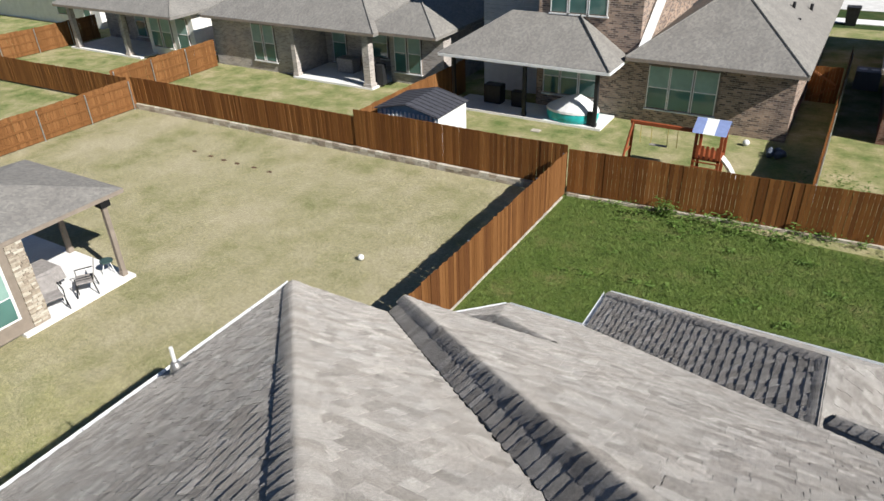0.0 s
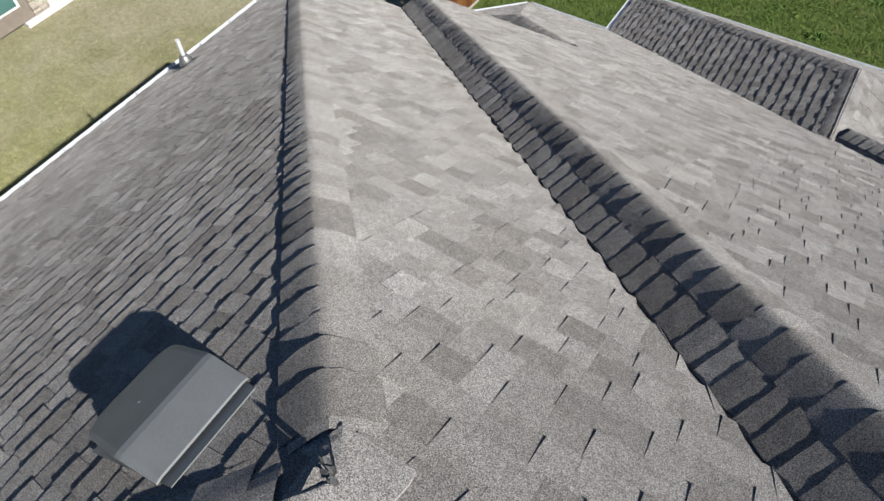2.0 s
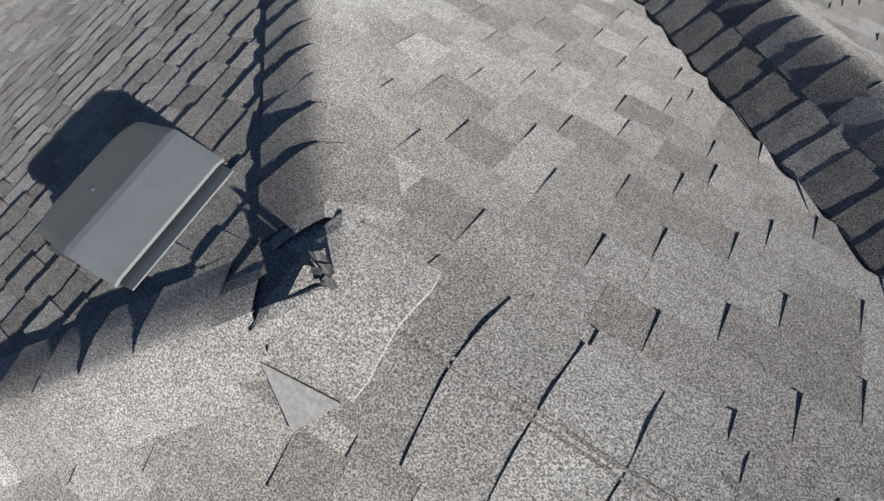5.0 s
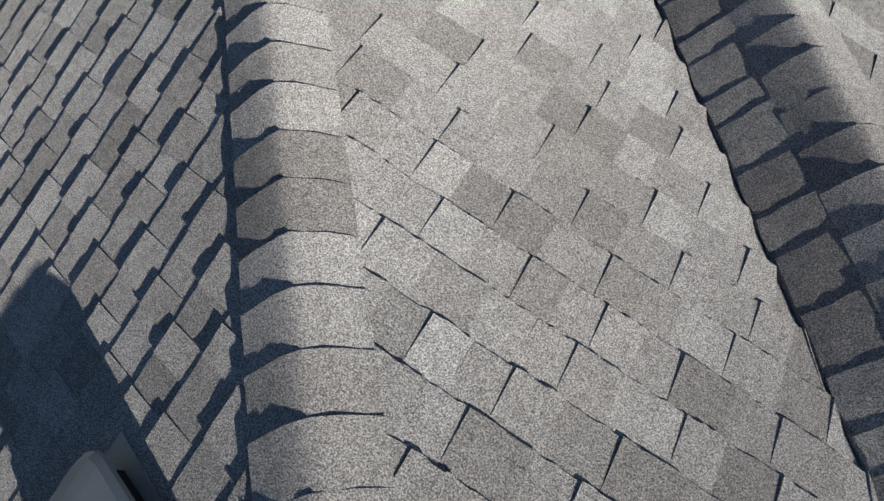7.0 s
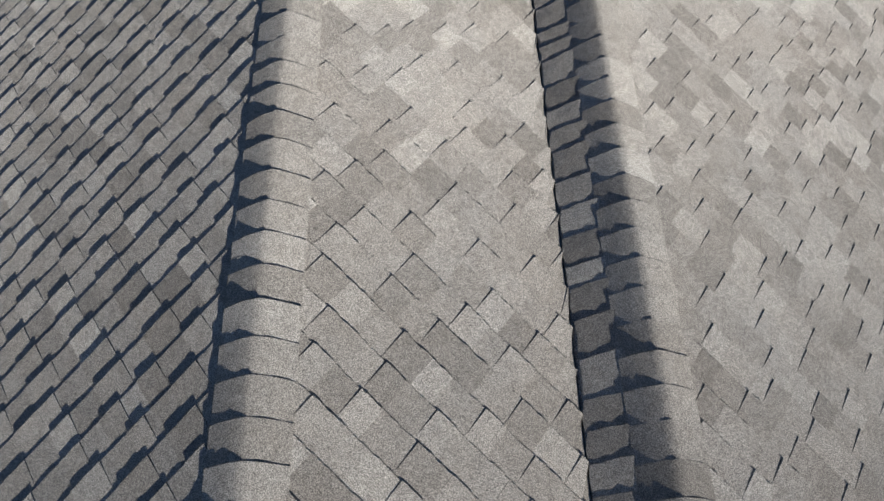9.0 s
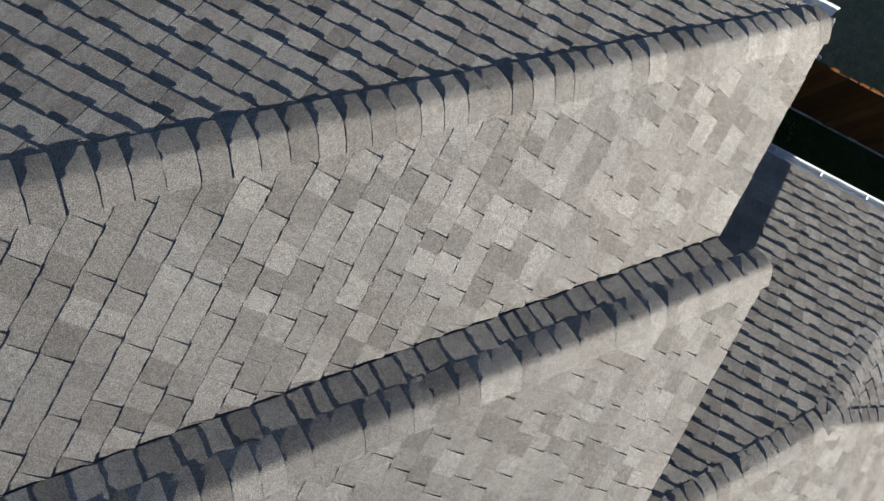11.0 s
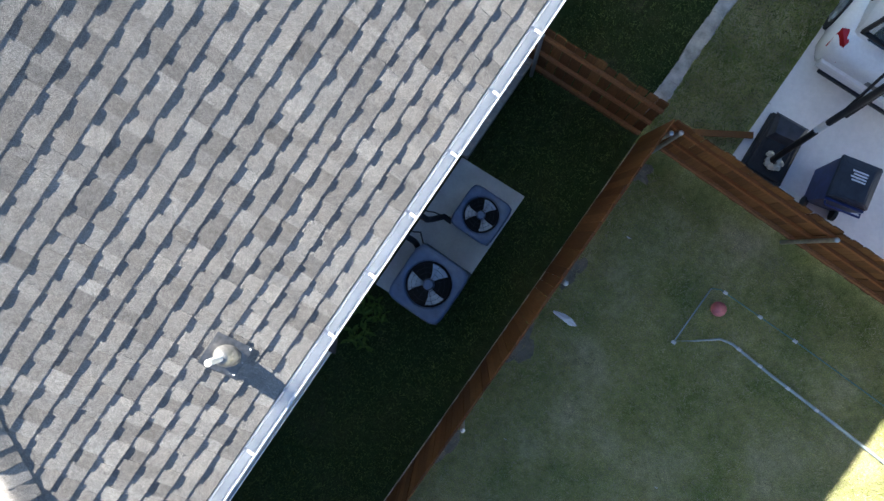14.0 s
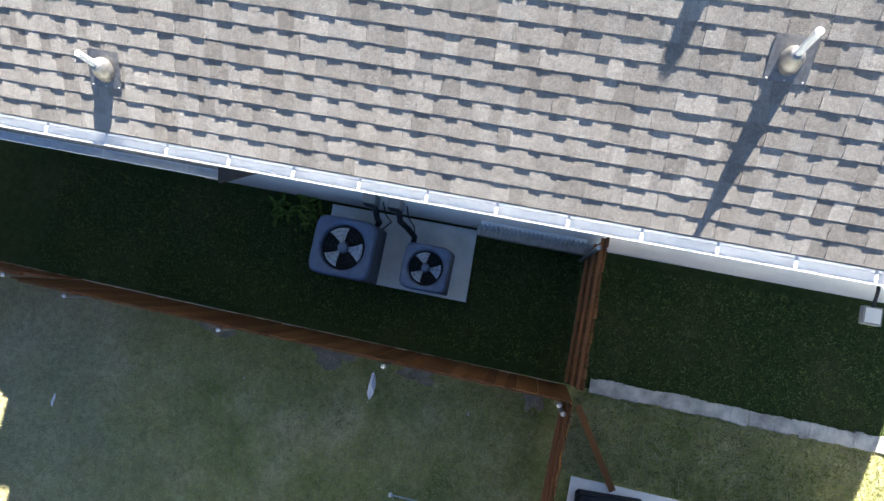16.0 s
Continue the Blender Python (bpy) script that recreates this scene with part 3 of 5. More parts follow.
# bent cap over the peak, where the hips meet the ridge
bm = bmesh.new()
ring_n = 28
rings = [[bm.verts.new(apex + Vector((0.02, 0, 0.021)))]]
for rad, hh in ((0.03, 0.02), (0.06, 0.02), (0.09, 0.019), (0.115, 0.018), (0.115, 0.004)):
    row = []
    for k in range(ring_n):
        a = 2 * math.pi * k / ring_n
        wob = min(1.0 / max(abs(math.cos(a)), 0.01), 1.15 / max(abs(math.sin(a)), 0.01))
        dx, dy = rad * wob * math.cos(a), rad * wob * math.sin(a)
        low = 0.65 if -dx - 0.02 > abs(dy) else 1.0
        row.append(bm.verts.new(apex + Vector((dx + 0.02, dy, hh * low - S * max(-dx - 0.02, math.sqrt(dy * dy + 0.0004) - 0.02, 0)))))
    rings.append(row)
for k in range(ring_n):
    bm.faces.new((rings[0][0], rings[1][k], rings[1][(k + 1) % ring_n]))
    for a_, b_ in zip(rings[1:], rings[2:]):
        bm.faces.new((a_[k], b_[k], b_[(k + 1) % ring_n], a_[(k + 1) % ring_n]))
part("peak_cap", bm, SHINGLE, house, "bent shingle cap over the peak")

# torn cap and tar at the peak, and a pale loose corner of a cap
TORN = simple("torn_felt", (0.12, 0.118, 0.115), 0.9, 0, 0.3, 60)
tr = random.Random(3)
bm = bmesh.new()
for k in range(6):
    q = apex + Vector((-0.04 + 0.009 * k, 0.03 - 0.009 * k + tr.uniform(-0.012, 0.012), 0.018 + 0.001 * k))
    ring = [q + Vector((0.014 * math.cos(a) * tr.uniform(0.4, 1.2), 0.009 * math.sin(a) * tr.uniform(0.4, 1.3), tr.uniform(-0.004, 0.014))) for a in (0.2, 1.2, 2.4, 3.4, 4.4, 5.5)]
    loft([ring, [p + Vector((0, 0, 0.0025)) for p in ring]], bm)
bmesh.ops.recalc_face_normals(bm, faces=bm.faces)
part("torn_cap_edge", bm, TORN, house, "black torn cap edge at the peak")
bm = bmesh.new()
ring = [at(FF, *q) for q in ((5.894, -6.098), (6.001, -6.162), (6.054, -6.079))]
loft([[p + FF[3] * 0.0135 for p in ring], [p + FF[3] * 0.0165 for p in ring]], bm)
bmesh.ops.recalc_face_normals(bm, faces=bm.faces)
part("loose_corner", bm, simple("pale_granules", (0.39, 0.37, 0.35), 0.93, 0, 0.15, 90, 0.15, 0.002), house, "pale triangular corner of a loose cap")

# walls
def wall(x0, x1, y0, y1, z0, z1, material=WALL_PAINT):
    part("wall", box(x0, x1, y0, y1, z0, z1), material, house)


wall(0.55, 0.75, -11.3, -0.5, 0, 5.6)
wall(0.75, 2.2, -0.7, -0.5, 0, 5.55)
wall(2.2, 16, -0.2, 0.0, 2.9, 5.55)
wall(2.0, 2.2, -0.7, 0.0, 2.9, 5.5)
wall(0.7, 0.9, -0.5, 2.45, 0, 3.2)
wall(1.9, 3.5, 3.55, 3.7, 0, 3.2)
wall(3.55, 3.75, 3.7, 5.0, 0, 3.2)
wall(3.75, 10.4, 4.85, 5.0, 0, 3.2)
wall(0.75, 16, -11.5, -11.3, 0, 5.55)
wall(15.8, 16, -11.3, 5, 0, 5.55)
bm = bmesh.new()
loft([[(0.7, 2.45, z), (1.9, 3.7, z), (1.98, 3.58, z), (0.9, 2.4, z)] for z in (0, 3.2)], bm)
part("wall", bm, WALL_PAINT, house)
# brick ledge along the foot of the wall
ledge = part("brick_ledge", box(0.43, 0.549, -6.72, -5.02, 0, 0.36), STONE, house, "row of pale sill bricks along the wall")
ledge_me = None
bm = box(0.40, 0.56, -0.028, 0.028, 0.36, 0.42, 0.004)
for k in range(27):
    if ledge_me is None:
        b_ob = part("brick", bm, simple("pale_brick", (0.5, 0.46, 0.41), 0.9, 0, 0.15, 12), None)
        ledge_me = b_ob.data
    else:
        b_ob = new("brick", ledge_me)
    b_ob.parent = ledge
    b_ob.matrix_parent_inverse = Matrix()
    b_ob.matrix_local = Matrix.Translation((0, -5.06 - 0.0625 * k, 0))

# gutters with hanger straps
def gutter(p0, p1, out, label, straps=True):
    """An open trough from p0 to p1, hung on the outer side given."""
    p0, p1, out = Vector(p0), Vector(p1), Vector(out).normalized()
    up = Vector((0, 0, 1))
    prof = [(0.0, 0.0), (0.0, -0.105), (0.075, -0.105), (0.092, -0.06), (0.104, -0.05), (0.108, 0.0), (0.1, 0.003), (0.097, -0.008), (0.101, -0.045),
            (0.088, -0.055), (0.07, -0.1), (0.006, -0.1), (0.006, 0.0)]
    bm = loft([[q + out * a + up * b for a, b in prof] for q in (p0, p1)])
    bmesh.ops.recalc_face_normals(bm, faces=bm.faces)
    g_ob = part("gutter", bm, GUTTER, house, label)
    if straps:
        ln = (p1 - p0).length
        dr = (p1 - p0) / ln
        n_ = int(ln / 0.535)
        sm = None
        for k in range(n_):
            if sm is None:
                b2 = bmesh.new()
                vs = [(0.0, 0.004), (0.05, 0.007), (0.106, 0.005)]
                loft([[dr * sx + out * a + up * b for a, b in vs] + [dr * sx + out * a + up * (b - 0.003) for a, b in vs[::-1]] for sx in (-0.01, 0.01)], b2)
                bmesh.ops.recalc_face_normals(b2, faces=b2.faces)
                s_ob = part("strap", b2, WHITE, None)
                sm = s_ob.data
            else:
                s_ob = new("strap", sm)
            s_ob.parent = g_ob
            s_ob.matrix_local = Matrix.Translation(p0 + dr * (0.25 + 0.535 * k))
    return g_ob


gutter((-0.004, 0.004, ZE - 0.035), (-0.004, -H2, ZE - 0.035), (-1, 0, 0), "white aluminium gutter along the side eave")
gutter((XL - 0.004, 2.75, ZL - 0.035), (XL - 0.004, -2.2, ZL - 0.035), (-1, 0, 0), "white gutter of the low roof")
gutter((1.6, 4.1, ZL - 0.035), (XL, 2.75, ZL - 0.035), (-1, 1, 0), "white gutter at the chamfered corner", False)
gutter((3.23, 4.104, ZL - 0.035), (1.6, 4.104, ZL - 0.035), (0, 1, 0), "white gutter of the low rear roof", False)
gutter((3.226, 5.44, ZL - 0.035), (3.226, 4.1, ZL - 0.035), (-1, 0, 0), "white gutter of the rear wing", False)
gutter((10.77, 5.444, ZL - 0.035), (3.23, 5.444, ZL - 0.035), (0, 1, 0), "white gutter of the rear wing", False)
part("fascia", box(0.0, A_, -0.045, -0.02, ZE - 0.2, ZE - 0.09), WHITE, house, "white fascia board")
part("fascia", box(A_ + 0.02, 4.0, D_ - 0.045, D_ - 0.02, ZE - 0.2, ZE - 0.09), WHITE, house, "white fascia board")
# added dark wedge: the shadowed end of the skirt roof, its shade as colour
part("flashing", loft([[(0.1, -2.2, ZL - 0.02), (0.56, -2.2, ZL + 0.2), (0.56, -2.78, ZL + 0.08), (0.3, -2.62, ZL - 0.05)], [(0.1, -2.2, ZL - 0.09), (0.56, -2.2, ZL + 0.1), (0.56, -2.78, ZL), (0.3, -2.62, ZL - 0.1)]]), DARK, house, "skirt roof end coloured dark for its shadow")


# plumbing vents on the slope
def pipe_vent(x, y, h, r=0.024, boot=0.085):
    b = at(LSF, x, y)
    o, u, w, n = LSF
    v = thing("plumbing_vent", b, "lead-booted plumbing vent pipe on the shingles", "roof vent", "roof vents")
    bm = bmesh.new()
    c = [b + u * dx + w * dy for dx, dy in ((-0.13, -0.13), (0.13, -0.13), (0.13, 0.16), (-0.13, 0.16))]
    loft([[q + n * 0.006 for q in c], [q + n * 0.0095 for q in c]], bm)
    part("flashing_plate", bm, simple("dull_lead", (0.2, 0.2, 0.205), 0.5, 0.6, 0.2, 25), v)
    seg = 20
    rings = []
    for al, hh in ((1.0, 0.0), (0.93, 0.05), (0.62, 0.12), (0.42, 0.14)):
        rings.append([b + Vector((boot * al * math.cos(q), boot * al * math.sin(q), S * boot * al * math.cos(q) * (1 - hh / 0.14) + hh)) for q in (2 * math.pi * k / seg for k in range(seg))])
    part("boot", loft(rings), LEAD, v, smooth=True)
    part("pipe", tube([b, b + Vector((0, 0, h))], r, 14), WHITE, v, "white pipe")
    for dx in (-0.11, 0.0, 0.11):
        part("nail_head", blob(*(b + u * dx - w * 0.115 + n * 0.01), 0.008, 0.008, 0.005, 1), STEEL, v)


pipe_vent(0.41, -2.45, 0.34)
pipe_vent(1.06, -7.27, 0.44, 0.024, 0.078)
fl = thing("flue_pipe", at(LSF, 2.75, -6.95), "thick grey metal flue pipe on the slope", "roof vent")
part("pipe", tube([at(LSF, 2.75, -6.95) - Vector((0, 0, 0.1)), at(LSF, 2.75, -6.95) + Vector((0, 0, 0.255))], 0.065, 16), STEEL, fl)

# low box vent by the peak
o, u, w, n = LSF
vc = at(LSF, 5.27, -5.97)
rv = thing("roof_vent", vc, "low grey metal box vent on the shingles", "roof vent")


def ls(a, b, h):
    """a: towards the rear, b: up the slope, h: off the slope, from the vent's middle."""
    return vc - u * a + w * b + n * h


bm = loft([[ls(a, b, h) for a, b in ((-0.21, -0.24), (0.21, -0.24), (0.165, 0.285), (-0.165, 0.285))] for h in (0.007, 0.0105)])
part("flange", bm, VENT_GREY, rv)


def hood_row(b, h, half):
    return [ls(-half, b, h), ls(-half + 0.02, b, h + 0.004), ls(half - 0.02, b, h + 0.004), ls(half, b, h)]


bm = bmesh.new()
hood = [(0.235, 0.016, 0.18), (0.232, 0.022, 0.18), (0.09, 0.08, 0.187), (0.065, 0.086, 0.188), (-0.16, 0.08, 0.186), (-0.2, 0.078, 0.178), (-0.225, 0.076, 0.155), (-0.236, 0.074, 0.12)]
rows_ = [[bm.verts.new(p) for p in hood_row(*q)] for q in hood]
for a_, b_ in zip(rows_, rows_[1:]):
    for k in range(3):
        bm.faces.new((a_[k], a_[k + 1], b_[k + 1], b_[k]))
edge = [r_[0] for r_ in rows_] + [q for q in rows_[-1][1:3]] + [r_[3] for r_ in rows_[::-1]]
low = []
for v_ in edge:
    low.append(bm.verts.new(v_.co - n * 0.014))
for k in range(len(edge) - 1):
    bm.faces.new((edge[k], edge[k + 1], low[k + 1], low[k]))
bmesh.ops.recalc_face_normals(bm, faces=bm.faces)
part("hood", bm, VENT_GREY, rv)
# near-black block under the hood paints the darkness of its open underside
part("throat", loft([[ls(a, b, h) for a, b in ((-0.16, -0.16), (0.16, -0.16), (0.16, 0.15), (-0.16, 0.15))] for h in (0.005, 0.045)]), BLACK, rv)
part("screw", blob(*ls(-0.03, -0.06, 0.086), 0.006, 0.006, 0.004, 1), STEEL, rv)
# wall lamp
wl = thing("wall_light", (0.5, -9.6, 2.5), "square grey outdoor wall light", "wall light")
part("arm", tube([(0.56, -9.58, 2.55), (0.3, -9.58, 2.58), (0.12, -9.58, 2.52)], 0.02, 8), DARK, wl)
part("housing", box(-0.07, 0.13, -9.69, -9.49, 2.42, 2.52, 0.015), VENT_GREY, wl)
part("lens", box(-0.05, 0.11, -9.67, -9.51, 2.521, 2.527), WHITE, wl)

# ---------------------------------------------------------------- condensers on the pad
def condenser(cx, cy, wd, dp, hgt, label):
    z0 = 0.1
    ac = thing("condenser", (cx, cy, z0), label, "air conditioner", "condensers on the pad")
    x0, x1, y0, y1 = cx - wd / 2, cx + wd / 2, cy - dp / 2, cy + dp / 2
    part("body", box(x0 + 0.02, x1 - 0.02, y0 + 0.02, y1 - 0.02, z0, z0 + hgt - 0.16, 0.03), simple("coil_grille", (0.1, 0.12, 0.15), 0.6, 0.2, 0.2, 30), ac, "louvred dark side panels")
    seg, rr = 40, min(wd, dp) * 0.385
    bm = bmesh.new()
    def sq(k, s_, z):
        a = 2 * math.pi * k / seg
        c, s2 = math.cos(a), math.sin(a)
        e = 7.0
        q = (abs(c) ** e + abs(s2) ** e) ** (-1 / e)
        return (cx + c * q * wd / 2 * s_, cy + s2 * q * dp / 2 * s_, z)
    def ci(k, r, z):
        a = 2 * math.pi * k / seg
        return (cx + r * math.cos(a), cy + r * math.sin(a), z)
    zt = z0 + hgt
    loft([[sq(k, 0.985, zt - 0.16) for k in range(seg)], [sq(k, 1.0, zt - 0.05) for k in range(seg)], [sq(k, 0.97, zt - 0.01) for k in range(seg)],
          [sq(k, 0.9, zt) for k in range(seg)], [ci(k, rr * 1.06, zt - 0.012) for k in range(seg)], [ci(k, rr, zt - 0.03) for k in range(seg)],
          [ci(k, rr * 0.98, zt - 0.15) for k in range(seg)]], bm, caps=False)
    part("top_cover", bm, AC_BLUE, ac, "blue-grey top cover", True)
    # near-black disc across the opening stands for the shaded cavity below
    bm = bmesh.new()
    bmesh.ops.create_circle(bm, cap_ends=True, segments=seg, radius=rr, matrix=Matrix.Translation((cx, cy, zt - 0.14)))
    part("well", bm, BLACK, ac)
    for k in range(3):
        a0 = 2 * math.pi * k / 3 + 0.4
        bm = bmesh.new()
        rows_ = []
        for i in range(5):
            r = rr * (0.2 + 0.68 * i / 4)
            wv = 0.24 + 0.14 * i / 4
            rows_.append([bm.verts.new((cx + r * math.cos(a0 + j * wv), cy + r * math.sin(a0 + j * wv), zt - 0.085 + j * 0.02)) for j in (-1.3, -0.65, 0, 0.65, 1.3)])
        for p_, q_ in zip(rows_, rows_[1:]):
            for i in range(4):
                bm.faces.new((p_[i], p_[i + 1], q_[i + 1], q_[i]))
        part("fan_blade", bm, BLADE, ac, "bare metal fan blade", True)
    bm = bmesh.new()
    bmesh.ops.create_cone(bm, cap_ends=True, segments=18, radius1=rr * 0.26, radius2=rr * 0.2, depth=0.08, matrix=Matrix.Translation((cx, cy, zt - 0.06)))
    part("hub", bm, AC_BLUE, ac)
    bm = bmesh.new()
    for r in (0.3, 0.5, 0.7, 0.9):
        tube([ci(k, rr * r, zt - 0.008) for k in range(seg + 1)], 0.0022, 4, bm, False)
    for k in range(0, seg, 5):
        tube([ci(k, rr * 0.2, zt - 0.006), ci(k, rr * 1.02, zt - 0.01)], 0.0022, 4, bm)
    part("guard", bm, DARK, ac, "thin wire fan guard")
    return ac


condenser(-0.2, -3.22, 0.86, 0.9, 0.82, "large blue-grey condenser unit on the pad")
condenser(-0.25, -4.43, 0.67, 0.68, 0.66, "smaller blue-grey condenser unit on the pad")
for y, ye in ((-3.6, -3.5), (-3.95, -4.12)):
    ln = thing("refrigerant_line", (0.5, y, 0.6), "black insulated refrigerant line to the wall", "pipe", "refrigerant lines")
    part("sleeve", tube([(0.55, y, 1.0), (0.42, y, 0.98), (0.33, y, 0.8), (0.3, y + (ye - y) * 0.3, 0.45), (0.2, ye, 0.35), (0.06, ye, 0.34)], 0.045, 12), DARK, ln, smooth=True)
    part("thin_pipe", tube([(0.55, y - 0.07, 0.9), (0.4, y - 0.1, 0.7), (0.35, y - 0.14, 0.4), (0.12, ye - 0.02, 0.3)], 0.01, 8), DARK, ln)
    db = thing("disconnect_box", (0.5, y, 1.2), "dark electrical disconnect box on the wall", "electrical box", "disconnect boxes")
    part("case", box(0.41, 0.549, y - 0.09, y + 0.09, 1.15, 1.45, 0.012), VENT_GREY, db)
    part("cover", box(0.395, 0.409, y - 0.08, y + 0.08, 1.17, 1.43, 0.004), DARK, db)
for k, (y, z) in enumerate(((-2.95, 3.4), (-3.1, 3.35), (-4.9, 2.6), (-9.4, 3.2))):
    wv = thing("wall_vent", (0.54, y, z), "small white louvred wall vent", "vent", "wall vents")
    part("cover", box(0.5, 0.549, y - 0.09, y + 0.09, z - 0.05, z + 0.05, 0.008), WHITE, wv)
    part("louvre", box(0.485, 0.499, y - 0.07, y + 0.07, z - 0.02, z + 0.01, 0.003), VENT_GREY, wv)

# ---------------------------------------------------------------- fences
board_meshes = {}


def board_mesh(wd, hgt, var):
    key = (round(wd, 3), round(hgt, 2), var)
    if key not in board_meshes:
        r = random.Random(var * 31 + int(hgt * 100))
        t = 0.009
        c = 0.02
        prof = [(-wd / 2, 0), (wd / 2, 0), (wd / 2, hgt - c), (wd / 2 - c, hgt), (-wd / 2 + c, hgt), (-wd / 2, hgt - c)]
        bow = r.uniform(-0.006, 0.006)
        vs = [(x, -t + bow * (z / hgt), z) for x, z in prof] + [(x, t + bow * (z / hgt), z) for x, z in prof]
        fs = [(0, 1, 2, 3, 4, 5), (11, 10, 9, 8, 7, 6)] + [(k, k + 6, (k + 1) % 6 + 6, (k + 1) % 6) for k in range(6)]
        board_meshes[key] = mesh_from("board", vs, [f[::-1] for f in fs], CEDAR)
    return board_meshes[key]


def fence(label, p0, p1, top, rail_side, base=0.04, singles=True, group="cedar fences", material=None, posts=True, step=2.28, sag=0.02, name="fence"):
    """A board fence from p0 to p1; rails and posts on the side given (+1: left of the way)."""
    p0, p1 = Vector((*p0, 0)), Vector((*p1, 0))
    ln = (p1 - p0).length
    d = (p1 - p0) / ln
    side = Vector((-d.y, d.x, 0)) * rail_side
    f = thing(name, p0, label, "fence", group)
    r = random.Random(int(ln * 10))
    n_ = int(ln / 0.142)
    rot = Matrix((d, Vector((-d.y, d.x, 0)), Vector((0, 0, 1)))).transposed().to_4x4()
    V, Fc = [], []
    for k in range(n_):
        c = p0 + d * ((k + 0.5) * ln / n_) + side * r.uniform(-0.004, 0.006)
        hgt = top - base + 0.015 * math.sin(k * 0.11) + r.uniform(-sag, sag)
        if singles:
            ob = new("board", board_mesh(0.138, round(top - base, 2) + 0.02 * r.randrange(-1, 2), r.randrange(4)))
            ob.parent = f
            ob.matrix_parent_inverse = Matrix.Translation(-p0)
            ob.matrix_basis = Matrix.Translation(c + Vector((0, 0, base + r.uniform(-0.01, 0.01)))) @ rot @ pose(0, 0, 0, 0, r.uniform(-0.4, 0.4), 0)
        else:
            wd = 0.068
            b = len(V)
            off = side * r.uniform(0, 0.012)
            for s_ in (-1, 1):
                for t_ in (-0.008, 0.008):
                    for z in (base, base + hgt):
                        V.append(c + d * wd * s_ + side * t_ + off + Vector((0, 0, z)))
            Fc += [tuple(b + q for q in fc) for fc in ((0, 1, 3, 2), (4, 6, 7, 5), (0, 4, 5, 1), (2, 3, 7, 6), (1, 5, 7, 3), (0, 2, 6, 4))]
    if not singles:
        ob = new("board_run", mesh_from("board_run", V, Fc, material or CEDAR_FAR))
        ob.parent = f
        ob.matrix_parent_inverse = Matrix.Translation(-p0)
        tagged(ob, kind="stuff")
    for z in (0.3, (top + base) / 2, top - 0.25):
        bm = bmesh.new()
        q0, q1 = p0 + side * 0.012, p1 + side * 0.012
        loft([[q + side * a + Vector((0, 0, z + b)) for a, b in ((0, -0.045), (0.038, -0.045), (0.038, 0.045), (0, 0.045))] for q in (q0, q1)], bm)
        bmesh.ops.recalc_face_normals(bm, faces=bm.faces)
        part("rail", bm, CEDAR_RAIL if singles else (material or CEDAR_FAR), f)
    if posts:
        k = 0.15
        while k < ln:
            q = p0 + d * k + side * 0.085
            part("post", tube([q, q + Vector((0, 0, top - 0.1))], 0.03, 10), STEEL, f, "galvanised steel post")
            part("post_cap", blob(q.x, q.y, top - 0.09, 0.036, 0.036, 0.028, 2), STEEL, f)
            k += step
    return f


side_f = fence("stained cedar board fence leaning towards the neighbour", (-1.5, -6.72), (-1.46, 1.1), 1.7, 1, base=0.06)
side_f.rotation_euler = (0, radians(-3.2), 0)
fence("stained cedar board fence between two yards", (-1.45, 1.12), (-1.4, 15.0), 1.68, 1, base=0.08)
gate_f = fence("short leaning cedar fence beside the house wall", (0.5, -6.68), (-1.45, -6.7), 1.74, -1, base=0.06)
gate_f.rotation_euler = (radians(3.5), 0, 0)
fence("cedar board fence beside the driveway", (-1.62, -6.72), (-12, -6.5), 1.72, -1)
fence("long dark cedar fence on a stone footing", (-24.3, 14.85), (-10.62, 15.06), 1.55, 1, 0.26, False, posts=False, sag=0.008)
fence("long dark cedar fence on a stone footing", (-10.6, 15.02), (-1.42, 15.16), 1.84, 1, 0.26, False, posts=False, sag=0.008)
fence("dark cedar fence behind the green lawn", (-1.38, 15.16), (8.6, 15.88), 1.72, 1, 0.1, False, posts=False, sag=0.008)
fence("dark cedar fence behind the green lawn", (8.6, 15.9), (26, 17.3), 1.66, 1, 0.1, False, posts=False, sag=0.008)
fence("dark cedar fence of a farther yard", (-46, 14.3), (-24.5, 14.8), 1.5, 1, 0.1, False, posts=False)
fence("sunlit pale cedar fence with rails and posts", (-24.1, -12), (-24.1, 14.75), 1.5, -1, 0.04, False, material=PALE_CEDAR, step=2.4)
fence("sunlit pale cedar fence between far yards", (-26.0, 15.0), (-26.2, 22.2), 1.6, -1, 0.04, False, material=PALE_CEDAR, step=2.4)
fence("sunlit pale cedar fence between far yards", (-10.55, 15.2), (-10.35, 24), 1.7, 1, 0.04, False, material=PALE_CEDAR, step=2.4)
fence("sunlit pale cedar fence of a far yard", (-40, 14.6), (-39.6, 24), 1.6, -1, 0.04, False, material=PALE_CEDAR, step=2.4)
fence("weathered fence with steel posts between far houses", (6.2, 15.8), (6.2, 34), 1.7, -1, 0.04, False, step=2.4)
gate_far = fence("red-stained cedar gate fence of a far house", (4.8, 29.5), (6.1, 29.5), 1.7, 1, 0.04, False, posts=False)
for z0, z1 in ((0.25, 0.8), (1.45, 0.9)):
    part("brace", loft([[(x, y, z + dz) for y, dz in ((29.44, -0.05), (29.48, -0.05), (29.48, 0.05), (29.44, 0.05))] for x, z in ((4.95, z0), (5.95, z1))]), CEDAR_RAIL, gate_far, "diagonal gate brace")

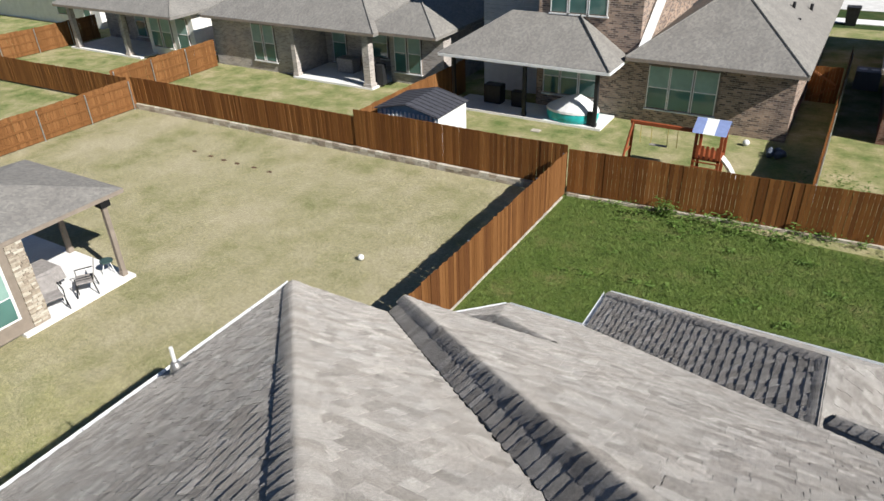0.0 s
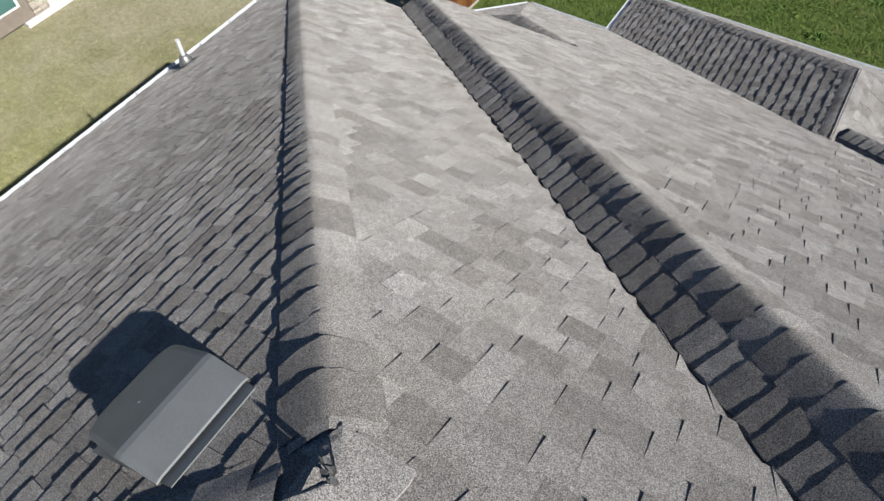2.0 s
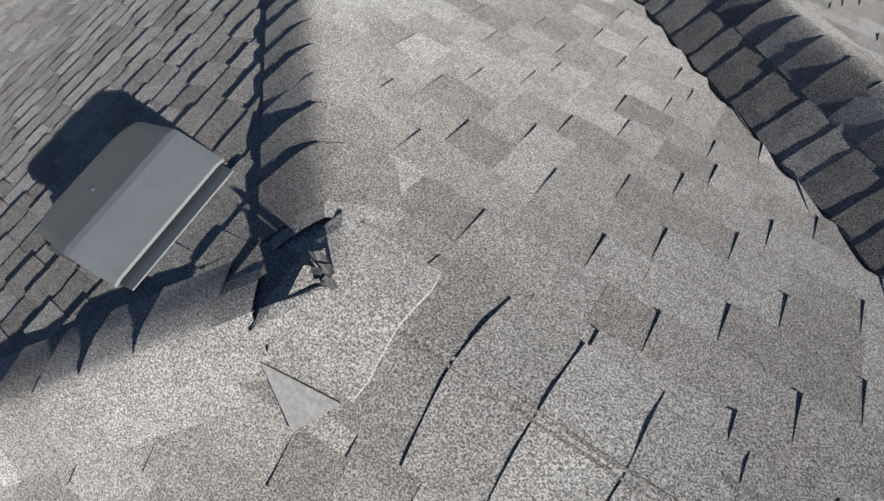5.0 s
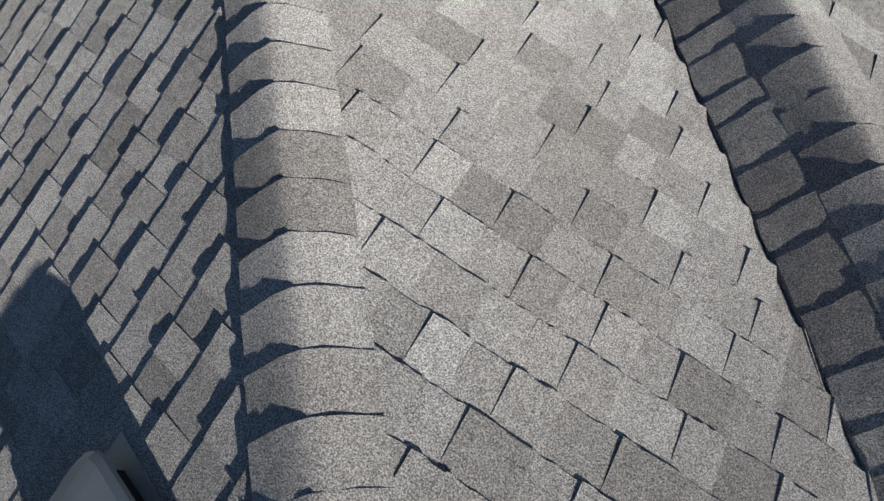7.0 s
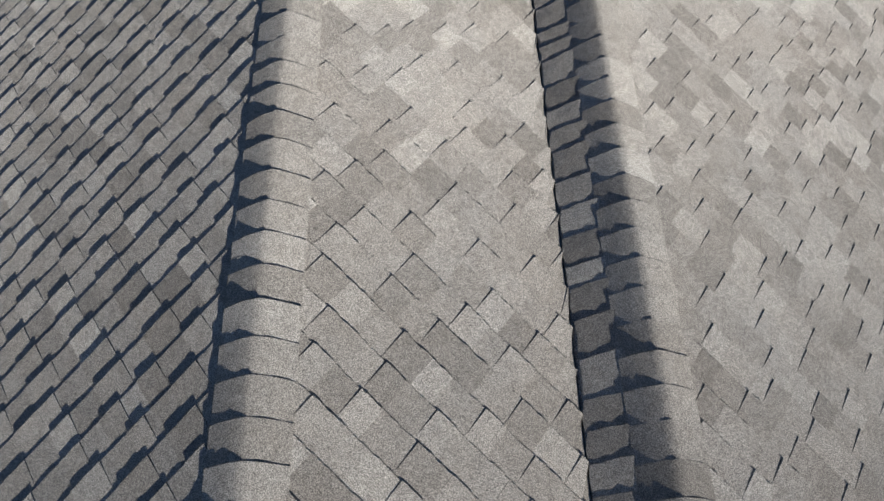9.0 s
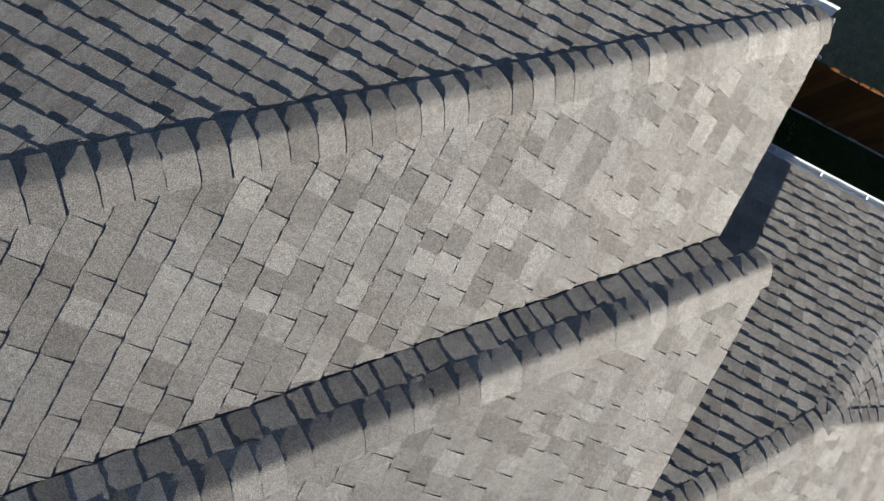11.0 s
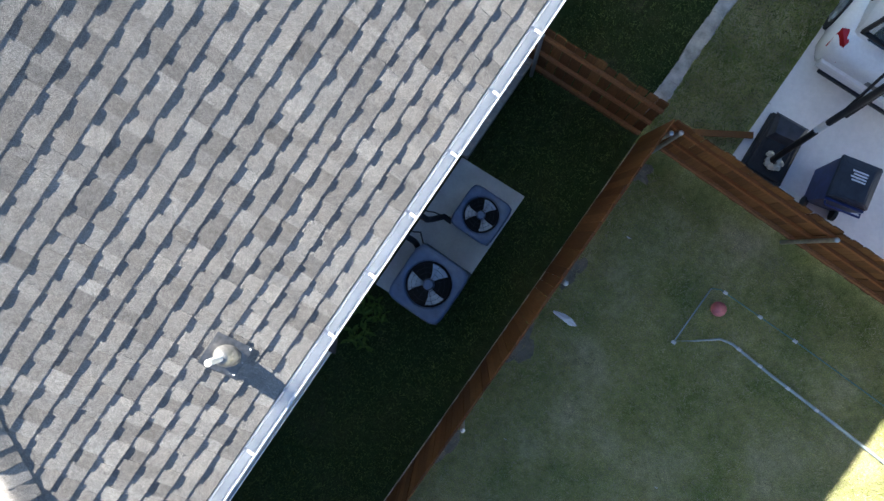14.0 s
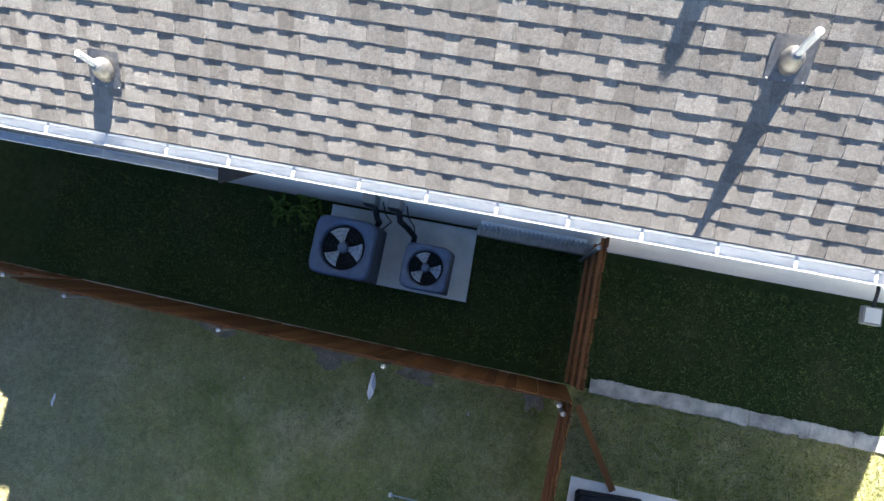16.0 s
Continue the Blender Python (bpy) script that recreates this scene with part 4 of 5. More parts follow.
# stone footing of the back fence
def stone_row(name, p0, p1, hgt, dep, label, n_, seed, material=None):
    dd = Vector((p1[0] - p0[0], p1[1] - p0[1], 0)).normalized()
    sv = Vector((-dd.y, dd.x, 0)) * dep * 0.45
    ends = [Vector((*p0, hgt * 0.8)), Vector((*p1, hgt * 0.8))]
    base = part(name, slab([ends[0] - sv, ends[1] - sv, ends[1] + sv, ends[0] + sv], hgt * 0.8), STONE, None)
    tagged(base, label, "stone edging", kind="structure")
    r = random.Random(seed)
    ms = []
    for v in range(6):
        bm = box(-0.5, 0.5, -0.5, 0.5, -0.5, 0.5, 0.12)
        for q in bm.verts:
            q.co += Vector([r.uniform(-0.06, 0.06) for _ in range(3)])
        o_ = part("stone", bm, material or STONE_OB, None)
        ms.append(o_.data)
        bpy.data.objects.remove(o_)
    a, b = Vector((*p0, 0)), Vector((*p1, 0))
    d = (b - a).normalized()
    ang = math.degrees(math.atan2(d.y, d.x))
    L = (b - a).length / n_
    for k in range(n_):
        q = a + d * (k + 0.5) * L
        for row in (0,) if hgt < 0.2 else (0, 1):
            ob = new("stone", ms[r.randrange(6)])
            ob.parent = base
            hh = hgt if hgt < 0.2 else hgt / 2
            ob.matrix_local = pose(q.x + r.uniform(-0.012, 0.012), q.y + r.uniform(-0.01, 0.01), hh * (row + 0.5), 0, 0, ang + r.uniform(-2, 2)) @ Matrix.Diagonal((L * r.uniform(1.0, 1.2), dep * r.uniform(0.95, 1.15), hh * r.uniform(0.9, 1.15), 1))


def stone_ob_build(t, p):
    rnd = t.nodes.new("ShaderNodeObjectInfo").outputs["Random"]
    c = ramp(t, rnd, [(0.0, (0.3, 0.25, 0.2)), (0.5, (0.44, 0.38, 0.31)), (1.0, (0.6, 0.56, 0.49))])
    g_ = noise_tex(t, 14, 5, 0.7)
    c = mix(t, c, ramp(t, g_, [(0.3, (0.65, 0.64, 0.62)), (0.7, (1.15, 1.15, 1.12))]), 0.8, "MULTIPLY")
    t.links.new(c, p.inputs["Base Color"])
    bump(t, p, g_, 0.7, 0.02)


STONE_OB = mat("field_stone", stone_ob_build, 0.92, 0, 0.2)
EDGE_STONE = simple("pale_worn_concrete", (0.5, 0.48, 0.43), 0.92, 0, 0.28, 5, 0.2, 0.012)
stone_row("stone_footing", (-24.2, 14.74), (-1.5, 15.05), 0.26, 0.14, "rough limestone footing under the back fence", 62, 3)
stone_row("stone_footing", (-1.3, 15.06), (24, 17.05), 0.1, 0.1, "low stone footing under the back fence", 60, 4)
stone_row("stone_edging", (-1.42, -7.05), (-1.4, -20), 0.05, 0.2, "pale stone edging strip in the lawn", 110, 5, EDGE_STONE)
tagged(part("stone_edging", slab([(-1.36, 14.8, 0.05), (-1.42, 14.8, 0.05), (-1.55, -6.6, 0.05), (-1.49, -6.6, 0.05)], 0.05), STONE, None), "thin pale edging along the fence foot", "stone edging", kind="structure")

# loose board leaning by the driveway
lb = thing("loose_board", (-2.2, -7.2, 0.05), "loose red-brown cedar board on the grass", "board")
part("plank", loft([[Vector(p) + Vector((a, b, c)) for a, b, c in ((-0.025, 0.04, 0), (0.025, -0.04, 0), (0.025, -0.04, 0.03), (-0.025, 0.04, 0.03))] for p in ((-1.72, -6.9, 0.35), (-2.82, -7.62, 0.05))]), CEDAR, lb)

# ---------------------------------------------------------------- things by the driveway
# portable basketball hoop
hp = thing("basketball_hoop", (-3.05, -7.4, 0.03), "black portable basketball hoop weighted with stones", "basketball hoop")
bm = loft([[(-3.4, -7.05, 0.03), (-2.74, -7.0, 0.03), (-2.68, -7.97, 0.03), (-3.28, -8.0, 0.03)], [(-3.38, -7.08, 0.16), (-2.78, -7.04, 0.16), (-2.72, -7.9, 0.2), (-3.25, -7.93, 0.2)],
           [(-3.3, -7.16, 0.18), (-2.86, -7.12, 0.18), (-2.8, -7.75, 0.24), (-3.2, -7.78, 0.24)]])
bmesh.ops.bevel(bm, geom=bm.edges[:], offset=0.03, segments=2, affect="EDGES")
part("base", bm, DARK, hp, "black plastic water base")
bm = loft([[(-3.2, -7.6, 0.22), (-2.8, -7.55, 0.22), (-2.73, -7.93, 0.22), (-3.24, -7.96, 0.22)], [(-3.15, -7.68, 0.32), (-2.85, -7.64, 0.32), (-2.78, -7.88, 0.3), (-3.18, -7.9, 0.3)]])
part("wedge", bm, simple("slate_plastic", (0.06, 0.065, 0.075), 0.5, 0, 0.2, 7), hp)
part("pole", tube([(-3.05, -7.3, 0.2), (-3.07, -7.72, 1.5), (-3.1, -8.1, 2.75)], 0.045, 14), DARK, hp, "leaning black pole")
part("sleeve", tube([(-3.063, -7.63, 1.2), (-3.068, -7.7, 1.42)], 0.052, 14), WHITE, hp, "white band on the pole")
part("brace", tube([(-3.05, -7.75, 1.7), (-3.0, -8.2, 2.5)], 0.02, 8), DARK, hp)
part("brace", tube([(-3.12, -7.75, 1.7), (-3.2, -8.2, 2.5)], 0.02, 8), DARK, hp)
part("hub", blob(-3.1, -8.12, 2.78, 0.12, 0.08, 0.1, 2, 0.4), DARK, hp)
bm = bmesh.new()
for x0, x1, z0, z1 in ((-3.62, -2.46, 2.6, 2.64), (-3.62, -2.46, 3.32, 3.36), (-3.62, -3.58, 2.6, 3.36), (-2.5, -2.46, 2.6, 3.36), (-3.06, -3.02, 2.64, 3.32)):
    box(x0, x1, -8.24, -8.19, z0, z1, 0.004, bm)
part("backboard_frame", bm, DARK, hp)


def clear_build(t, p):
    p.inputs["Base Color"].default_value = (0.85, 0.9, 0.92, 1)
    p.inputs["Transmission Weight"].default_value = 1.0


CLEAR = mat("clear_sheet", clear_build, 0.03, 0, 0.5)
bb = part("backboard", box(-3.58, -2.5, -8.222, -8.212, 2.64, 3.32), CLEAR, hp, "clear plastic backboard")
bb.visible_shadow = False
for k in range(7):
    st = thing("ballast_stone", (-3.1, -7.3, 0.2), "pale broken ballast stone on the base", "stone", "ballast stones")
    a = k * 0.9
    x, y = -3.08 + 0.13 * math.cos(a) * (0.4 + 0.1 * k), -7.3 + 0.1 * math.sin(a) * (0.5 + 0.1 * k)
    st.location = (x, y, 0.2)
    part("rock", blob(x, y, 0.225, 0.07, 0.055, 0.05, 1, 0.7), simple("pale_rock", (0.6, 0.55, 0.45), 0.9, 0, 0.15, 15), st)

# wheeled bin
wb = thing("wheeled_bin", (-3.95, -7.4, 0.03), "navy wheeled rubbish bin with a black lid", "rubbish bin")
rot_b = Matrix.Translation((-4.09, -7.51, 0.03)) @ pose(0, 0, 0, 0, 0, 12) @ Matrix.Scale(0.88, 4)


def bx(bm):
    bmesh.ops.transform(bm, matrix=rot_b, verts=bm.verts)
    return bm


bm = loft([[(-0.24, -0.28, 0), (0.24, -0.28, 0), (0.24, 0.26, 0), (-0.24, 0.26, 0)], [(-0.3, -0.34, 0.95), (0.3, -0.34, 0.95), (0.3, 0.34, 0.95), (-0.3, 0.34, 0.95)]])
part("body", bx(bm), NAVY, wb)
bm = loft([[(-0.32, -0.38, 0.955), (0.32, -0.38, 0.955), (0.32, 0.3, 0.955), (-0.32, 0.3, 0.955)], [(-0.31, -0.37, 1.0), (0.31, -0.37, 1.0), (0.31, 0.3, 1.02), (-0.31, 0.3, 1.02)], [(-0.22, -0.26, 1.03), (0.22, -0.26, 1.03), (0.22, 0.24, 1.05), (-0.22, 0.24, 1.05)]])
bmesh.ops.bevel(bm, geom=bm.edges[:], offset=0.015, segments=2, affect="EDGES")
part("lid", bx(bm), simple("black_lid", (0.03, 0.035, 0.045), 0.4, 0, 0.2, 8, 0.4), wb, "black hinged lid")
part("handle", bx(tube([(-0.27, 0.36, 0.93), (-0.27, 0.42, 0.96), (0.27, 0.42, 0.96), (0.27, 0.36, 0.93)], 0.018, 8)), NAVY, wb)
for x in (-0.25, 0.25):
    part("wheel", bx(tube([(x - 0.03, 0.32, 0.11), (x + 0.03, 0.32, 0.11)], 0.11, 18)), DARK, wb, "black wheel")
for k in range(4):
    part("printed_bar", bx(box(-0.12, 0.12 - 0.03 * (k % 2), -0.2 + 0.045 * k, -0.175 + 0.045 * k, 1.0505, 1.053)), WHITE, wb, "white printed bar")

hp.location += Vector((-0.15, -0.1, 0))
for ob in [q for q in bpy.data.objects if q.name.startswith("ballast_stone")]:
    ob.location += Vector((-0.15, -0.1, 0))

# parked car
car = thing("parked_car", (-3.65, -10.8, 0.03), "white hatchback parked on the concrete driveway", "car")
CX, HW, YR = -3.62, 0.92, -8.55


def car_ring(y, z0, z1, hw, sq=0.16):
    return [(CX - hw + 0.05, y, z0), (CX + hw - 0.05, y, z0), (CX + hw, y, z0 + 0.12), (CX + hw, y, (z0 + z1) / 2), (CX + hw - 0.04, y, z1 - sq * 0.6), (CX + hw - sq, y, z1),
            (CX - hw + sq, y, z1), (CX - hw + 0.04, y, z1 - sq * 0.6), (CX - hw, y, (z0 + z1) / 2), (CX - hw, y, z0 + 0.12)]


body_r = [car_ring(YR, 0.42, 0.85, HW - 0.16), car_ring(YR - 0.06, 0.34, 0.95, HW - 0.06), car_ring(YR - 0.22, 0.26, 1.0, HW), car_ring(YR - 0.8, 0.22, 1.02, HW),
          car_ring(YR - 2.4, 0.22, 1.0, HW), car_ring(YR - 3.3, 0.22, 0.98, HW), car_ring(YR - 4.2, 0.26, 0.85, HW - 0.04), car_ring(YR - 4.55, 0.36, 0.7, HW - 0.2)]
part("body", loft(body_r), CAR_WHITE, car, smooth=True)


def cab_ring(y, z, hw, drop=0.45):
    return [(CX - hw - 0.12, y, z - drop), (CX + hw + 0.12, y, z - drop), (CX + hw + 0.03, y, z - 0.1), (CX + hw - 0.06, y, z - 0.02), (CX, y, z + 0.02), (CX - hw + 0.06, y, z - 0.02), (CX - hw - 0.03, y, z - 0.1)]


part("cabin", loft([cab_ring(YR - 0.3, 1.12, HW - 0.3, 0.15), cab_ring(YR - 0.62, 1.42, HW - 0.25), cab_ring(YR - 1.2, 1.5, HW - 0.22), cab_ring(YR - 2.2, 1.47, HW - 0.22), cab_ring(YR - 3.0, 1.1, HW - 0.24, 0.15)]), CAR_WHITE, car, smooth=True)
part("rear_window", loft([[(CX - 0.58, YR - 0.27, 1.13), (CX + 0.58, YR - 0.27, 1.13), (CX + 0.52, YR - 0.57, 1.43), (CX - 0.52, YR - 0.57, 1.43)], [(CX - 0.58, YR - 0.245, 1.15), (CX + 0.58, YR - 0.245, 1.15), (CX + 0.52, YR - 0.55, 1.455), (CX - 0.52, YR - 0.55, 1.455)]]), CAR_GLASS, car, "dark rear window")
for s_ in (-1, 1):
    xs = CX + s_ * (HW - 0.13)
    xt = CX + s_ * (HW - 0.225)
    part("side_window", loft([[(xs + s_ * d_, YR - 0.75, 1.05), (xs + s_ * d_, YR - 2.75, 1.05), (xt + s_ * d_, YR - 2.25, 1.38), (xt + s_ * d_, YR - 0.95, 1.38)] for d_ in (0.0, 0.02)]), CAR_GLASS, car, "dark side window")
    xl = CX + s_ * (HW - 0.06)
    bm = loft([[(xl - s_ * 0.22, YR + 0.005, 0.72), (xl + s_ * 0.02, YR - 0.12, 0.72), (xl + s_ * 0.03, YR - 0.3, 0.98), (xl - s_ * 0.12, YR - 0.12, 1.0)], [(xl - s_ * 0.22, YR - 0.05, 0.72), (xl - s_ * 0.04, YR - 0.16, 0.72), (xl - s_ * 0.06, YR - 0.34, 0.98), (xl - s_ * 0.14, YR - 0.18, 1.0)]])
    bmesh.ops.recalc_face_normals(bm, faces=bm.faces)
    part("tail_light", bm, RED, car, "red tail light")
    for yw in (-0.85, -3.55):
        wh = part("wheel", tube([(xl - s_ * 0.14, YR + yw, 0.35), (xl + s_ * 0.075, YR + yw, 0.35)], 0.33, 26), DARK, car, "black tyre")
        part("rim", tube([(xl + s_ * 0.06, YR + yw, 0.35), (xl + s_ * 0.082, YR + yw, 0.35)], 0.22, 20), STEEL, wh)
        for q in range(5):
            a = q * 2 * math.pi / 5
            part("spoke", tube([(xl + s_ * 0.085, YR + yw, 0.35), (xl + s_ * 0.085, YR + yw + 0.2 * math.cos(a), 0.35 + 0.2 * math.sin(a))], 0.022, 6), STEEL, wh)
    part("roof_rail", tube([(CX + s_ * (HW - 0.3), YR - 0.8, 1.5), (CX + s_ * (HW - 0.29), YR - 1.5, 1.55), (CX + s_ * (HW - 0.3), YR - 2.2, 1.49)], 0.015, 8), DARK, car)
part("rear_bumper", box(CX - 0.8, CX + 0.8, YR - 0.1, YR + 0.05, 0.4, 0.62, 0.05), CAR_WHITE, car)
part("bumper_trim", box(CX - 0.7, CX + 0.7, YR - 0.02, YR + 0.07, 0.33, 0.42, 0.03), DARK, car, "black lower bumper trim")
part("number_plate", box(CX - 0.16, CX + 0.16, YR + 0.012, YR + 0.022, 0.68, 0.78), VENT_GREY, car)
part("spoiler", box(CX - 0.56, CX + 0.56, YR - 0.62, YR - 0.44, 1.43, 1.46, 0.012), CAR_WHITE, car)
part("wiper", tube([(CX - 0.05, YR - 0.24, 1.15), (CX - 0.3, YR - 0.36, 1.27)], 0.012, 6), DARK, car)

car.location += Vector((-0.05, -0.25, 0))

# garden hose, ball and scraps in the neighbour's yard
hs = thing("garden_hose", (-4.5, -5.2, 0.02), "pale jointed garden hose lying on the grass", "hose")
run_a = [(-3.6, -5.46), (-3.6, -4.52), (-3.85, -4.7), (-4.12, -4.92), (-4.3, -4.96), (-5.0, -4.9), (-6.0, -4.84), (-8.5, -4.66)]
run_b = [(-3.6, -5.46), (-3.72, -5.52), (-5.06, -5.5), (-6.55, -5.44), (-9.0, -5.35)]
part("thick_line", tube([(x, y, 0.03) for x, y in run_a], [0.011, 0.011, 0.013, 0.016, 0.02, 0.022, 0.024, 0.026], 8), HOSE, hs, "thick pale line", True)
part("thin_line", tube([(x, y, 0.025) for x, y in run_b], 0.009, 8), simple("green_hose", (0.14, 0.28, 0.24), 0.4), hs, "thin green line", True)
for x, y in ((-4.42, -4.95), (-4.8, -4.92), (-5.3, -4.88), (-5.8, -4.85), (-3.8, -5.52), (-4.4, -5.51), (-5.0, -5.5), (-3.6, -4.5)):
    part("coupling", tube([(x - 0.03, y, 0.03), (x + 0.03, y, 0.03)], 0.026, 10), WHITE, hs, "white coupling")
pb = thing("ball", (-3.83, -5.26, 0), "small pink rubber ball on the grass", "ball")
part("skin", blob(-3.83, -5.26, 0.11, 0.11, 0.11, 0.11, 3), PINK, pb, smooth=True)
wball = thing("ball", (-5.21, 7.99, 0), "white football on the dry lawn", "ball")
part("skin", blob(-5.21, 7.99, 0.1, 0.1, 0.1, 0.1, 3), WHITE, wball, smooth=True)
r = random.Random(5)
for x, y, s_ in ((-2.12, -3.89, 0.19), (-3.4, 1.1, 0.09), (-2.4, -1.9, 0.03), (-4.6, -2.6, 0.03), (-2.2, -5.4, 0.04)):
    sc = thing("paper_scrap", (x, y, 0.02), "crumpled pale paper scrap on the grass", "litter", "paper scraps")
    bm = bmesh.new()
    n_ = 9
    vs = [bm.verts.new((x + s_ * (0.5 + 0.5 * r.random()) * math.cos(k * 0.7) * 1.4, y + s_ * (0.5 + 0.7 * r.random()) * math.sin(k * 0.7) * 0.28, 0.02 + r.uniform(0, 0.05))) for k in range(n_)]
    mid_ = bm.verts.new((x, y, 0.06))
    for k in range(n_):
        bm.faces.new((vs[k], vs[(k + 1) % n_], mid_))
    part("sheet", bm, WHITE, sc)
for k, (x, y) in enumerate(((-16.92, 11.96), (-15.85, 11.87), (-15.03, 11.81), (-14.25, 11.81), (-13.35, 11.81), (-12.46, 11.76))):
    sp = thing("soil_patch", (x, y, 0), "small brown patch of dug soil", "soil", "dug soil patches")
    part("mound", blob(x, y, 0.0, 0.13, 0.08, 0.04, 2, 0.6), simple("brown_soil", (0.13, 0.08, 0.05), 0.95, 0, 0.2, 9), sp)
for x, y, a_, b_ in ((-1.8, -3.2, 0.2, 0.35), (-1.8, -4.5, 0.16, 0.3), (-1.75, -1.3, 0.14, 0.3), (-1.8, -6.3, 0.2, 0.16)):
    sp = thing("soil_patch", (x, y, 0), "bare grey-brown soil beside the fence", "soil", "bare soil patches")
    part("mound", blob(x, y, -0.012, a_, b_, 0.025, 3, 0.7), SOIL, sp)

# ribbed white panel at the foot of the house wall
rp_w = thing("wall_panel", (0.53, -5.85, 0), "white ribbed panel against the house wall", "panel")
part("sheet", box(0.515, 0.548, -6.6, -5.1, 0.0, 0.85), WHITE, rp_w)
for k in range(24):
    part("rib", box(0.49, 0.514, -6.59 + k * 0.0625, -6.552 + k * 0.0625, 0.0, 0.85), WHITE, rp_w)

# ---------------------------------------------------------------- houses, patios and yards beyond the fence
def hip_roof(parent, x0, x1, y0, y1, z, pitch, label="", over=0.0, thick=0.16):
    """A hip roof on a rectangle, with eave thickness."""
    x0, x1, y0, y1 = x0 - over, x1 + over, y0 - over, y1 + over
    w, d = x1 - x0, y1 - y0
    hgt = min(w, d) / 2 * pitch
    if w >= d:
        ridge = [(x0 + d / 2, (y0 + y1) / 2, z + hgt), (x1 - d / 2, (y0 + y1) / 2, z + hgt)]
    else:
        ridge = [((x0 + x1) / 2, y0 + w / 2, z + hgt), ((x0 + x1) / 2, y1 - w / 2, z + hgt)]
    c = [(x0, y0, z), (x1, y0, z), (x1, y1, z), (x0, y1, z)]
    bm = bmesh.new()
    v = [bm.verts.new(p) for p in c]
    b = [bm.verts.new((p[0], p[1], z - thick)) for p in c]
    r0, r1 = bm.verts.new(ridge[0]), bm.verts.new(ridge[1])
    if w >= d:
        fs = [(v[0], v[1], r1, r0), (v[1], v[2], r1), (v[2], v[3], r0, r1), (v[3], v[0], r0)]
    else:
        fs = [(v[0], v[1], r0), (v[1], v[2], r1, r0), (v[2], v[3], r1), (v[3], v[0], r0, r1)]
    for f in fs:
        bm.faces.new(f)
    for k in range(4):
        bm.faces.new((v[k], b[k], b[(k + 1) % 4], v[(k + 1) % 4]))
    bm.faces.new(b[::-1])
    bmesh.ops.recalc_face_normals(bm, faces=bm.faces)
    ob = part("roof", bm, FAR_ROOF, parent, label)
    rr = ridge
    ends = [(c[0], rr[0]), (c[1], rr[1] if w >= d else rr[0]), (c[2], rr[1]), (c[3], rr[0] if w >= d else rr[1]), (rr[0], rr[1])]
    for p, q in ends:
        part("hip_cap_strip", tube([Vector(p) + Vector((0, 0, 0.01)), Vector(q) + Vector((0, 0, 0.01))], 0.05, 6), FAR_ROOF, ob)
    part("eave_trim", box(x0 + 0.02, x1 - 0.02, y0 - 0.02, y0 - 0.003, z - 0.15, z - 0.02), TRIM, ob)
    return ob


def window(parent, x0, x1, y, z0, z1, blind=True, sash=True):
    """A framed window in a wall that faces the yard (-y)."""
    f = part("window", box(x0 - 0.06, x1 + 0.06, y - 0.05, y - 0.003, z0 - 0.06, z1 + 0.06), TRIM, parent)
    g0 = y - 0.06
    zm = z0 + (z1 - z0) * 0.5
    part("pane", box(x0, x1, g0 - 0.012, g0, z0, zm), GLASS, f)
    part("pane", box(x0, x1, g0 - 0.014, g0 - 0.001, zm + 0.02, z1), BLIND if blind else GLASS, f)
    bm = box(x0, x1, g0 - 0.03, g0 + 0.005, zm - 0.02, zm + 0.025)
    box(x0 - 0.03, x0 + 0.015, g0 - 0.03, g0 + 0.005, z0 - 0.03, z1 + 0.03, 0, bm)
    box(x1 - 0.015, x1 + 0.03, g0 - 0.03, g0 + 0.005, z0 - 0.03, z1 + 0.03, 0, bm)
    part("frame", bm, WHITE, f)
    part("sill", box(x0 - 0.09, x1 + 0.09, y - 0.12, y - 0.02, z0 - 0.12, z0 - 0.062), WHITE, f)


def column(parent, x, y, z1, w=0.3, material=None, z0=0.1):
    c = part("column", box(x - w / 2, x + w / 2, y - w / 2, y + w / 2, z0, z1, 0.01), material or TRIM, parent)
    part("column_base", box(x - w * 0.62, x + w * 0.62, y - w * 0.62, y + w * 0.62, z0, z0 + 0.16, 0.01), material or TRIM, c)


# the brick house behind, with a two-storey wall and a covered patio
h3 = thing("house", (0, 27, 0), "mixed tan brick house with grey hip roof", "house", "houses behind")
part("wall", box(-2.45, 4.72, 23.6, 40, 0, 2.9), BRICK_TAN, h3)
part("wall", box(-6.3, -1.62, 23.59, 33, 0, 7.2), BRICK_TAN, h3, "tall two-storey brick wall")
part("wall", box(-9.9, -6.31, 25.2, 33, 0, 7.2), WHITE, h3, "pale lap siding wall")
for k in range(16):
    part("siding_board", box(-9.9, -6.32, 25.17, 25.198, 3.4 + k * 0.2, 3.585 + k * 0.2), simple("grey_siding", (0.45, 0.46, 0.47), 0.7, 0, 0.08, 3) if k == 0 else bpy.data.materials["grey_siding"], h3)
hip_roof(h3, -1.55, 4.72, 23.2, 40, 2.98, 0.72, over=0.4)
hip_roof(h3, -10, -1.8, 24, 34, 7.3, 0.7, over=0.4)
part("gable_trim", loft([[(-1.6, 23.0, 2.9), (-1.25, 23.0, 2.9), (-1.15, 26.0, 5.4), (-1.5, 26.0, 5.4)], [(-1.6, 23.0, 3.05), (-1.25, 23.0, 3.05), (-1.15, 26.0, 5.55), (-1.5, 26.0, 5.55)]]), WHITE, h3, "white rake trim")
